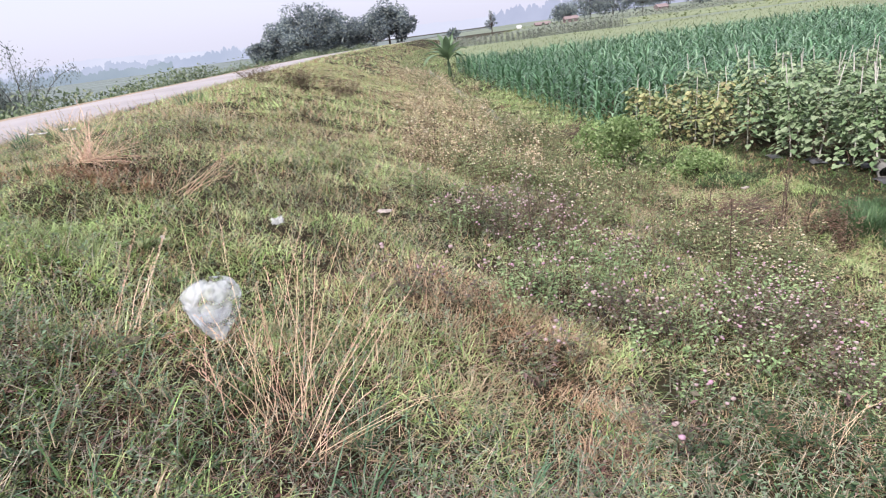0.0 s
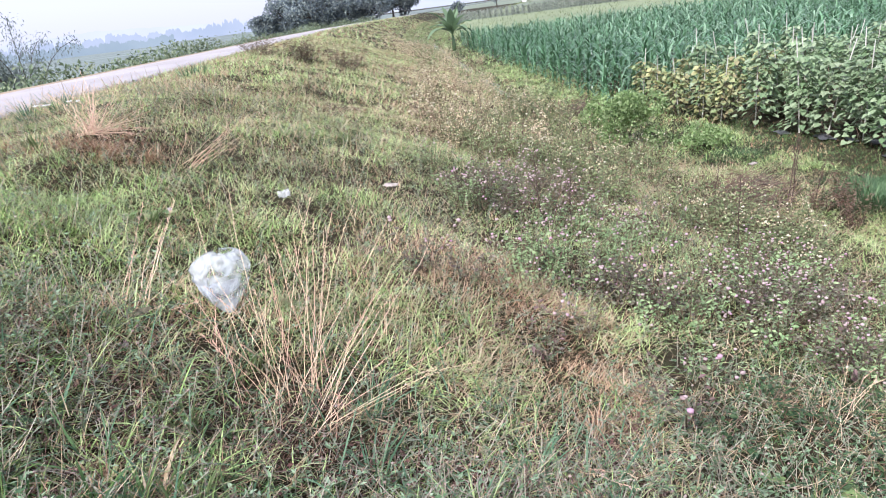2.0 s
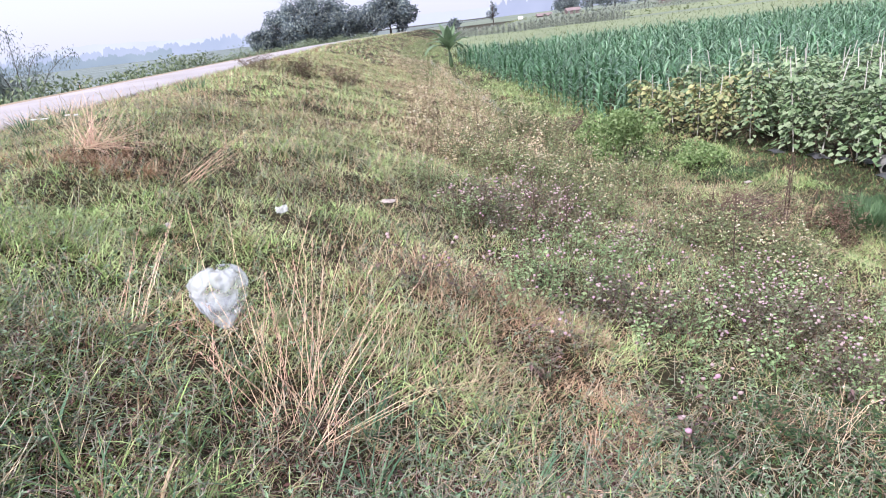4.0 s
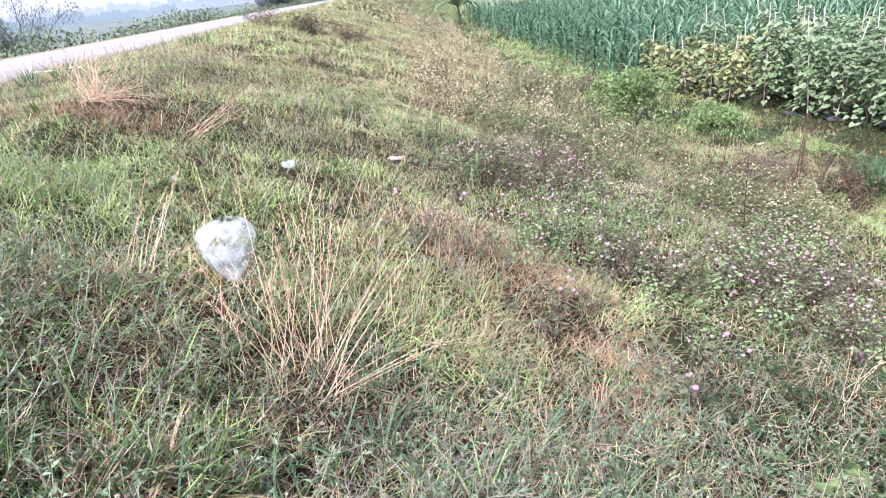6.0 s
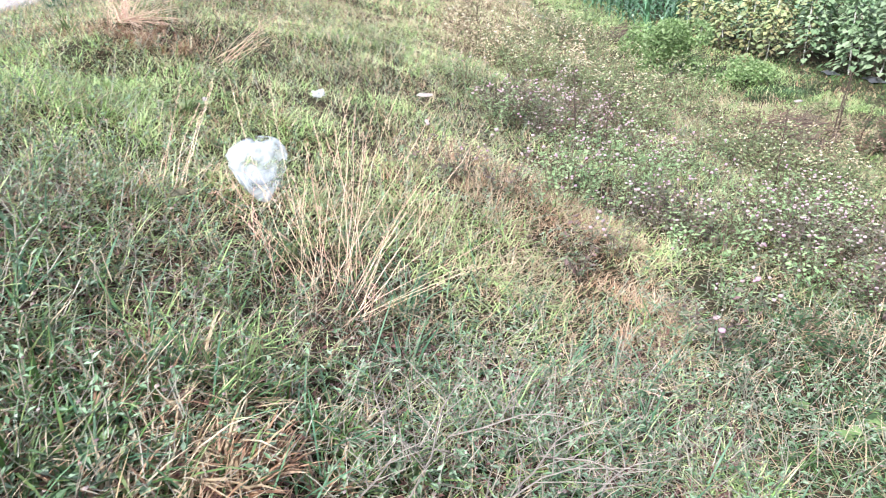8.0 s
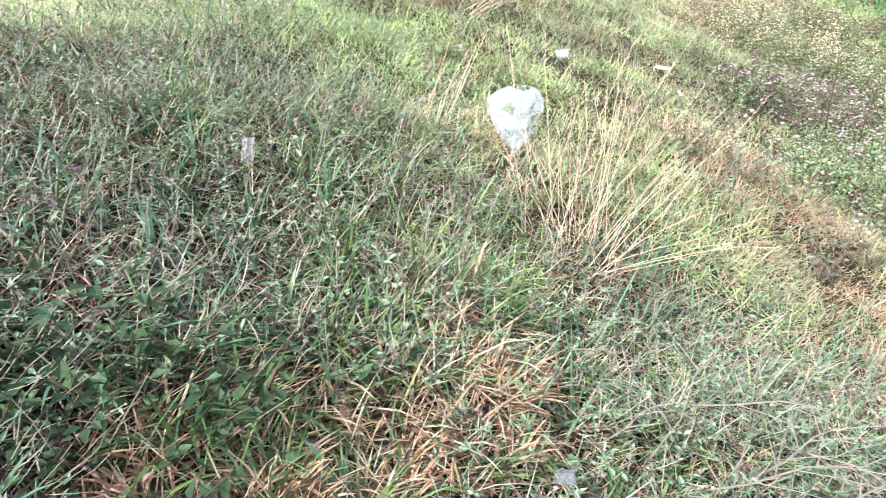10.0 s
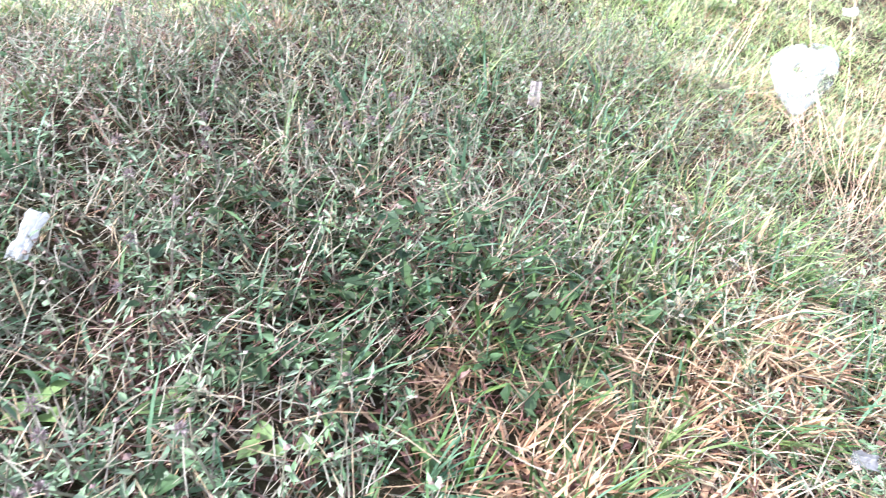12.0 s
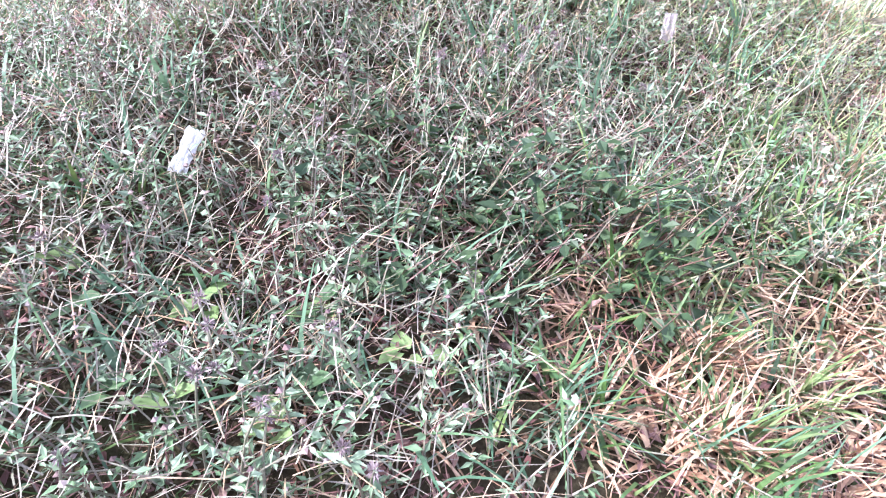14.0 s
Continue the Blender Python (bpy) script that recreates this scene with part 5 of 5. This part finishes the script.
pipe()
for x, y, s in ((6.35, 11.6, 0.24), (6.8, 10.9, 0.22), (6.6, 11.2, 0.16), (6.5, 9.9, 0.2), (5.95, 12.3, 0.2)):
    crumple("mulch_sheet", "crumpled dark mulch film at the field edge", "mulch film", x, y, -1.48, s, M_MULCH, 90 - 30 * s, 0, 20 + int(10 * s), 1.9).scale = (1, 1, 0.5)


def bean_plant(material, label, n, height):
    ob = holder("bean_plant", label, "bean plant", "staked bean rows")
    f = rng.uniform(0, 1, n) ** 0.8
    a = rng.uniform(0, 6.283, n)
    r = (0.40 - 0.15 * f) * np.sqrt(rng.uniform(0.15, 1, n)) * (0.8 + 0.3 * np.sin(3 * a + 9 * f))
    p = np.stack([r * np.cos(a), r * np.sin(a), 0.10 + f * height], -1)
    out = np.stack([np.cos(a), np.sin(a), rng.uniform(-0.75, 0.0, n)], -1)
    nrm = unit(np.stack([np.cos(a) * 0.6, np.sin(a) * 0.6, np.ones(n)], -1) + rng.normal(0, 0.4, (n, 3)))
    part("foliage", heart_leaves(p, out, rng.uniform(0.06, 0.13, n), nrm), material, ob, kind="stuff")
    vine = [rod(np.stack([0.10 * np.sin(np.linspace(0, 9, 10) + k * 2), 0.10 * np.cos(np.linspace(0, 9, 10) + k * 2), np.linspace(0, height, 10)], -1), 0.005, 4) for k in range(3)]
    part("vine", join(*vine), M_STEM, ob, kind="stuff")
    lean = rng.uniform(-0.2, 0.2, 2)
    part("stake", rod([(0, 0, -0.05), (lean[0] * 0.5, lean[1] * 0.5, 0.9), (lean[0], lean[1], height + 0.4)], (0.013, 0.011, 0.008), 6), M_POLE, ob, "pale bamboo stake")
    return ob


beans = [bean_plant(M_BEAN, "climbing bean plant on a bamboo stake, green leaves", n, h) for n, h in ((290, 1.25), (320, 1.4), (270, 1.15))]
yellows = [bean_plant(M_BEANYEL, "climbing bean plant with yellowing leaves on a stake", n, h) for n, h in ((270, 1.15), (240, 1.05))]
green_at, yellow_at = [], []
for row in range(9):
    v0 = 6.85 + row * 1.15
    for k in range(14):
        y = 7.6 + k * 0.68 + random.uniform(-0.15, 0.15)
        x = v0 + 0.95 - 0.33 * max(0.0, y - 11.0) + float(bend(y)) + random.uniform(-0.12, 0.12)
        (yellow_at if y > 13.3 and row < 2 and random.random() < (0.95, 0.6)[row] or random.random() < 0.02 else green_at).append((x, y))
plant_out(beans, green_at, 0.88, 1.12)
plant_out(yellows, yellow_at, 0.85, 1.1)


# ---- maize ----
def corn_parts(n, height, reach, segs):
    f = np.linspace(0.08, 0.95, n)
    a = np.where(np.arange(n) % 2 == 0, 0.0, math.pi) + rng.normal(0, 0.45, n)
    p = np.stack([np.zeros(n), np.zeros(n), f * height * 0.8], -1)
    L = reach * (0.6 + 0.5 * np.sin(np.pi * f)) * rng.uniform(0.85, 1.15, n)
    return blades(p, a, 0.30 + 0.35 * (1 - f), 1.5 + 0.8 * (1 - f), L, np.full(n, 0.068) * (0.7 + 0.4 * np.sin(np.pi * f)), segs)


def corn_plant(n, height):
    ob = holder("corn_plant", "young green maize plant with arching leaves", "corn", "front maize rows")
    part("stalk", rod([(0, 0, -0.05), (0.01, 0, height * 0.5), (0, 0.01, height * 0.92)], (0.016, 0.013, 0.006), 5), M_CORN, ob)
    part("foliage", corn_parts(n, height, 0.72, 5), M_CORN, ob, kind="stuff")
    return ob


front = []
for row in range(5):
    for k in range(46):
        y = 19.4 + k * 0.62 + random.uniform(-0.1, 0.1)
        front.append((5.75 + row * 0.7 + float(bend(y)) + random.uniform(-0.1, 0.1), y))
plant_out([corn_plant(14, 1.35), corn_plant(13, 1.2), corn_plant(15, 1.45)], front, 0.85, 1.15)


def corn_mass(name, label, v0, v1, y0, y1, step_v, step_y, height, wide, per, material, missing=None):
    V, Y = np.meshgrid(np.arange(v0, v1, step_v), np.arange(y0, y1, step_y))
    V, Y = V.ravel() + rng.normal(0, 0.12, V.size), Y.ravel() + rng.normal(0, 0.12, V.size)
    if missing is not None:
        ok = missing(V, Y)
        V, Y = V[ok], Y[ok]
    X = V + bend(Y)
    n = len(X)
    base = np.repeat(on_ground(X, Y), per, 0)
    H = np.repeat(height * rng.uniform(0.8, 1.15, n), per)
    f = np.tile(np.linspace(0.12, 0.92, per), n)
    base[:, 2] += f * H * 0.8
    a = np.tile(np.where(np.arange(per) % 2 == 0, 0.0, math.pi), n) + np.repeat(rng.uniform(0, 6.283, n), per) + rng.normal(0, 0.4, n * per)
    lv = blades(base, a, 0.3 + 0.35 * (1 - f), 1.5 + 0.8 * (1 - f), H * 0.56 * rng.uniform(0.8, 1.2, n * per), np.full(n * per, wide), 3)
    st = sticks(on_ground(X, Y), on_ground(X, Y) + np.array([0, 0, 1.0]) * (height * 0.9), 0.02, 0.008)
    thing(name, join(lv, st), material, label, "corn", kind="stuff")


corn_mass("maize_field", "field of young green maize in dense rows", 5.75, 34, 17.2, 50, 0.7, 0.42, 1.3, 0.062, 9, M_CORN,
          lambda v, y: ~((v < 9.1) & (y > 19.2) & (y < 48)) & (np.abs(y - 37) > 0.9))
corn_mass("far_maize_field", "distant grey-green maize strip across the plain", 4, 33, 104, 122, 0.9, 0.9, 1.5, 0.14, 6, M_CORNHAZE)
corn_mass("far_maize_field", "hazy far maize strip across the plain", 20, 160, 175, 200, 1.6, 2.5, 1.8, 0.3, 4, M_CORNHAZE)

rx, ry = scatter(16000, -2, 120, 50.5, 104)
ok = across(rx, ry) > 6
rx, ry = rx[ok], ry[ok]
thing("rice_field", blades(on_ground(rx, ry), rng.uniform(0, 6.283, len(rx)), rng.uniform(0, 0.5, len(rx)), rng.uniform(0.2, 1.0, len(rx)), rng.uniform(0.4, 0.7, len(rx)),
      rng.uniform(0.12, 0.25, len(rx)), 2), M_RICE, "pale yellow-green strip of rice beyond the maize", "rice field", kind="stuff")
rx, ry = scatter(16000, -20, 260, 122, 330)
ok = (across(rx, ry) > 6) & ~((ry > 173) & (ry < 202))
rx, ry = rx[ok], ry[ok]
thing("far_crop", blades(on_ground(rx, ry), rng.uniform(0, 6.283, len(rx)), rng.uniform(0, 0.5, len(rx)), rng.uniform(0.2, 1.0, len(rx)), rng.uniform(0.4, 0.8, len(rx)),
      rng.uniform(0.5, 1.0, len(rx)), 2), M_RICE, "pale green crops across the far plain", "crop field", kind="stuff")


def crop_sheet(name, label, v0, v1, y0, y1, height, material):
    """A close-grown crop seen from afar: its ragged top and sides."""
    vs_, ys_ = np.linspace(v0, v1, 70), np.linspace(y0, y1, 40)
    def top(x, y):
        v = across(x, y)
        inside = (v > v0 + 0.01) & (v < v1 - 0.01) & (y > y0 + 0.01) & (y < y1 - 0.01)
        return ground_z(x, y) + np.where(inside, height * (1 + 0.25 * np.sin(3.1 * x + y) * np.sin(2.3 * y)), -0.1)
    thing(name, grid_mesh(vs_, ys_, top), material, label, "crop field", kind="stuff")


crop_sheet("rice_crop", "close-grown pale rice beyond the maize", 6.2, 130, 50.5, 104, 0.38, M_RICE)
crop_sheet("far_crop_strip", "low green crop under far maize", 4, 260, 104, 123, 0.2, M_HAZECROP)
crop_sheet("far_crop_strip", "low green crop under hazy maize", 4, 420, 174, 201, 0.2, M_HAZECROP)
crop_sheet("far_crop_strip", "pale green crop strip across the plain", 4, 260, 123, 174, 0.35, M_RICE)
crop_sheet("far_crop_strip", "grey-green crop strip across the plain", 4, 420, 201, 290, 0.4, M_HAZECROP)
crop_sheet("far_crop_strip", "hazy pale crop plain reaching far off", -60, 900, 292, 900, 0.4, M_HAZECROP)
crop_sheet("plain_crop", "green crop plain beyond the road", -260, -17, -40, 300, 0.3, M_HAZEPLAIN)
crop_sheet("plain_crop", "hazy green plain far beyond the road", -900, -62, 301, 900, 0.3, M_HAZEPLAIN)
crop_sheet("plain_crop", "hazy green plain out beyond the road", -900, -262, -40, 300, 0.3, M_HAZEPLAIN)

# ---- banana plants ----
def banana_plant(x, y, height, label, material=M_BANANA, broad=1.0, count=10):
    ob = holder("banana_plant", label, "banana plant", at=spot(x, y))
    th = height * 0.33
    part("trunk", rod([(0, 0, -0.1), (0.03, 0, th * 0.5), (0.0, 0.03, th)], (0.14, 0.12, 0.08), 9), material, ob, "green-brown false trunk", smooth=True)
    for k in range(count):
        a = 2.4 * k + random.uniform(-0.3, 0.3)
        out = k / (count - 1)
        L, lean, curl = height * random.uniform(0.58, 0.74), 0.12 + 0.75 * out, 0.5 + 1.5 * out
        n, c = 8, np.array([0, 0, th])
        h = np.array([math.cos(a), math.sin(a), 0])
        side = np.array([-math.sin(a), math.cos(a), 0])
        v, t = [], []
        for i in range(n + 1):
            s = i / n
            w = 0.33 * broad * height / 3 * max(0.06, math.sin(math.pi * min(1, s * 1.02 + 0.02)) ** 0.6) * (0.25 if s < 0.15 else 1)
            ang = lean + curl * s
            up = np.array([0, 0, 1.0]) * math.sin(ang) - h * math.cos(ang)
            tear = random.uniform(0.75, 1.0)
            v += [c - side * w * tear + up * w * 0.3, c, c + side * w * tear + up * w * 0.3]
            c = c + (h * math.sin(ang) + np.array([0, 0, 1.0]) * math.cos(ang)) * L / n
        for i in range(n):
            b = 3 * i
            t += [(b, b + 1, b + 4), (b, b + 4, b + 3), (b + 1, b + 2, b + 5), (b + 1, b + 5, b + 4)]
        part("leaf", (np.array(v), np.array(t)), material, ob, smooth=True)


banana_plant(0.1, 45.0, 3.1, "banana plant with broad torn leaves beside the ditch", M_BANANA, 0.9, 14)
banana_plant(-20.5, 41.0, 2.2, "dark palm-like plant beyond the road", M_NEARTREE, 0.5, 14)
banana_plant(-19.0, 42.5, 1.5, "small banana plant beyond the road", M_FARSCRUB, 0.8, 8)


# ---- trees ----
def tree(x, y, height, crown, label, n=2600, leaf=(0.25, 0.5), lift=0.0, category="tree", openness=0.0, material=None):
    z = float(ground_z(x, y)) + lift
    ob = holder("tree", label, category, at=(x, y, z))
    th = height * 0.28
    part("trunk", rod([(0, 0, -0.3), (0.1, 0.05, th * 0.5), (0.0, 0.1, th), (0.1, 0, height * 0.7)], (height * 0.028, height * 0.022, height * 0.018, height * 0.006), 8), M_BARK, ob)
    m = 46
    d = unit(rng.normal(size=(m, 3)))
    c = d * rng.uniform(0.35, 0.80, (m, 1)) * np.array([crown, crown, height * 0.46]) + np.array([0, 0, height * 0.5])
    rad = rng.uniform(0.17, 0.33, m) * crown * (1 - openness)
    part("limb_work", sticks(np.tile(np.array([[0.0, 0.1, th * 0.9]]), (m, 1)), c, height * 0.011, height * 0.003), M_BARK, ob, kind="stuff")
    part("crown", leaf_cloud(n, c, rad, leaf, 0.85), material or M_HAZETREE, ob, kind="stuff")


BIG = "large dark leafy tree by the far road"
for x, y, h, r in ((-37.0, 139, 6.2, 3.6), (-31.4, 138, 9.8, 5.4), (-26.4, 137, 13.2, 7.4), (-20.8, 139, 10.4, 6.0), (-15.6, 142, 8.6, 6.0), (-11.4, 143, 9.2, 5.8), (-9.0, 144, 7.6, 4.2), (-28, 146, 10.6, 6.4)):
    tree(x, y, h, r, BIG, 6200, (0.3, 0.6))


def bamboo_clump(x, y, height, label):
    """Arching canes from one root, each with drooping leaf sprays towards its tip."""
    ob = holder("bamboo_clump", label, "bamboo", at=spot(x, y))
    for k in range(16):
        a, t, L = random.uniform(0, 6.283), random.uniform(0.05, 0.5), height * random.uniform(0.6, 1.1)
        p, pts = np.array([random.gauss(0, 0.2), random.gauss(0, 0.2), -0.1]), []
        for i in range(7):
            pts.append(p)
            tt = t + 1.3 * (i / 6) ** 2
            p = p + L / 6 * np.array([math.sin(tt) * math.cos(a), math.sin(tt) * math.sin(a), math.cos(tt)])
        cane = part("cane", rod(pts, np.linspace(0.03, 0.008, 7), 5), M_BARK, ob)
        n = 240
        f = rng.uniform(0.35, 1, n)
        q = np.stack([np.interp(f, np.linspace(0, 1, 7), np.array(pts)[:, c]) for c in range(3)], -1) + rng.normal(0, 0.2, (n, 3))
        part("leaf_spray", leaves(q, rng.normal(0, 0.6, (n, 3)) + np.array([0, 0, -0.7]), rng.uniform(0.12, 0.26, n), rng.uniform(0.03, 0.06, n)), M_NEARTREE, cane, kind="stuff")


bamboo_clump(-20.6, 31.6, 5.6, "feathery grey-green bamboo clump beyond the road")
tree(-21.6, 31.8, 3.0, 1.6, "dark bushy tree beyond the road", 2400, (0.12, 0.24), material=M_NEARTREE)
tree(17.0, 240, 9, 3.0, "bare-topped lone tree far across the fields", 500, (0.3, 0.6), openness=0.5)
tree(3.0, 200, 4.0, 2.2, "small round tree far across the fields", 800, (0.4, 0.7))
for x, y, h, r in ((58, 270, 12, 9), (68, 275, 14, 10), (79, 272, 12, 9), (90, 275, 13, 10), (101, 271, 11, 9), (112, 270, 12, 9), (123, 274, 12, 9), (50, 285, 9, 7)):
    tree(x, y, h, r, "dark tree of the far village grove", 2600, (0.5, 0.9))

# rough growth on the far side of the road
lx, ly = scatter(16000, -40, -8, 6, 120)
lv_ = across(lx, ly)
ok = (lv_ < -9.1) & (lv_ > -16)
p = on_ground(lx[ok], ly[ok])
thing("far_verge_grass", blades(p, rng.uniform(0, 6.283, len(p)), rng.uniform(0, 0.7, len(p)), rng.uniform(0.2, 1.2, len(p)), rng.uniform(0.2, 0.5, len(p)), rng.uniform(0.02, 0.04, len(p)), 2),
      M_GREEN, "rough green grass on the far verge", "grass", kind="stuff")
lx, ly = scatter(26000, -45, -8, 6, 125)
lv_ = across(lx, ly)
ok = (lv_ < -9.3) & (lv_ > -11.4)
p = on_ground(lx[ok], ly[ok])
tall = 0.32 + 0.75 * np.clip(soft_noise(lx[ok], ly[ok], 2.6, 41) * 1.7 - 0.45, 0, 1)
a = rng.uniform(0, 6.283, (len(p), 12))
q = (p[:, None] + np.stack([np.cos(a) * 0.32, np.sin(a) * 0.32, rng.uniform(0.05, 1.0, a.shape) * tall[:, None]], -1)).reshape(-1, 3)
s = rng.uniform(0.08, 0.2, len(q))
thing("low_scrub", leaves(q, rng.normal(size=q.shape) + np.array([0, 0, 0.3]), s, s * 0.6), M_FARSCRUB, "low green scrub beyond the road", "scrub", kind="stuff")


# ---- far buildings ----
def house(x, y, w, d, h, turn, wall, label, roof=None):
    ob = holder("house", label, "house", at=spot(x, y))
    ob.rotation_euler = (0, 0, radians(turn))
    bm = bmesh.new()
    bmesh.ops.create_cube(bm, size=1.0, matrix=Matrix.Translation((0, 0, h / 2)) @ Matrix.Diagonal((w, d, h, 1)))
    bmesh.ops.bevel(bm, geom=bm.edges[:], offset=0.04, segments=1)
    bmesh.ops.triangulate(bm, faces=bm.faces[:])
    part("wall", (np.array([v.co[:] for v in bm.verts]), np.array([[v.index for v in f.verts] for f in bm.faces])), wall, ob)
    bm.free()
    e, o = h + 0.02, 0.08 * w
    v = np.array([(-w / 2 - o, -d / 2 - o, e), (w / 2 + o, -d / 2 - o, e), (w / 2 + o, d / 2 + o, e), (-w / 2 - o, d / 2 + o, e), (-w / 2 - o, 0, e + d * 0.35), (w / 2 + o, 0, e + d * 0.35)])
    t = np.array([(0, 1, 5), (0, 5, 4), (2, 3, 4), (2, 4, 5), (3, 0, 4), (1, 2, 5), (0, 3, 2), (0, 2, 1)])
    part("roof", (v, t), roof or M_ROOF, ob)


house(29, 262, 1.5, 1.4, 1.0, 10, M_WALLPAINT, "small white far house among fields", M_WALLPAINT)
house(46.5, 250, 4.5, 3.0, 1.5, 8, M_BRICK, "low red-brick far house among fields")
house(36.5, 252, 5.0, 2.4, 0.9, 5, M_BRICK, "low red-roofed far shed among fields")
house(77, 243, 3.6, 3.0, 1.6, 12, M_BRICK, "red-brick far house beside the grove")
house(-17.6, 118, 0.9, 0.8, 0.8, 20, M_WALLPAINT, "small white kiosk under the roadside trees", M_WALLPAINT)


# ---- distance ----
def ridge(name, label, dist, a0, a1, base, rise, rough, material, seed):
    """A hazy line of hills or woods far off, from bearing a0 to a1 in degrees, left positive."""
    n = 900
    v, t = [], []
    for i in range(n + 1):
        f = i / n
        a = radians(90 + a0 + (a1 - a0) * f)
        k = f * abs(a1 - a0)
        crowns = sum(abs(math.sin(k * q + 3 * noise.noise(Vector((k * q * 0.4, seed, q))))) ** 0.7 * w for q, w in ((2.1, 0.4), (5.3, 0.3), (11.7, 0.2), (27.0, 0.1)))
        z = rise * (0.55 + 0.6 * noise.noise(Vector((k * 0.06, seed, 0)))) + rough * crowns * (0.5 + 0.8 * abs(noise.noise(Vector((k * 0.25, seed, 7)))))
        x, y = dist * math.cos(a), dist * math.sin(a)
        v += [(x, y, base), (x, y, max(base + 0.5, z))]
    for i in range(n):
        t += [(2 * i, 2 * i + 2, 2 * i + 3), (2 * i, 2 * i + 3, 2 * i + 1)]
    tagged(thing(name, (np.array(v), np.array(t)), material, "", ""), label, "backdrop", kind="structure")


# Haze is put into each strip's glow colour, paler the farther off.
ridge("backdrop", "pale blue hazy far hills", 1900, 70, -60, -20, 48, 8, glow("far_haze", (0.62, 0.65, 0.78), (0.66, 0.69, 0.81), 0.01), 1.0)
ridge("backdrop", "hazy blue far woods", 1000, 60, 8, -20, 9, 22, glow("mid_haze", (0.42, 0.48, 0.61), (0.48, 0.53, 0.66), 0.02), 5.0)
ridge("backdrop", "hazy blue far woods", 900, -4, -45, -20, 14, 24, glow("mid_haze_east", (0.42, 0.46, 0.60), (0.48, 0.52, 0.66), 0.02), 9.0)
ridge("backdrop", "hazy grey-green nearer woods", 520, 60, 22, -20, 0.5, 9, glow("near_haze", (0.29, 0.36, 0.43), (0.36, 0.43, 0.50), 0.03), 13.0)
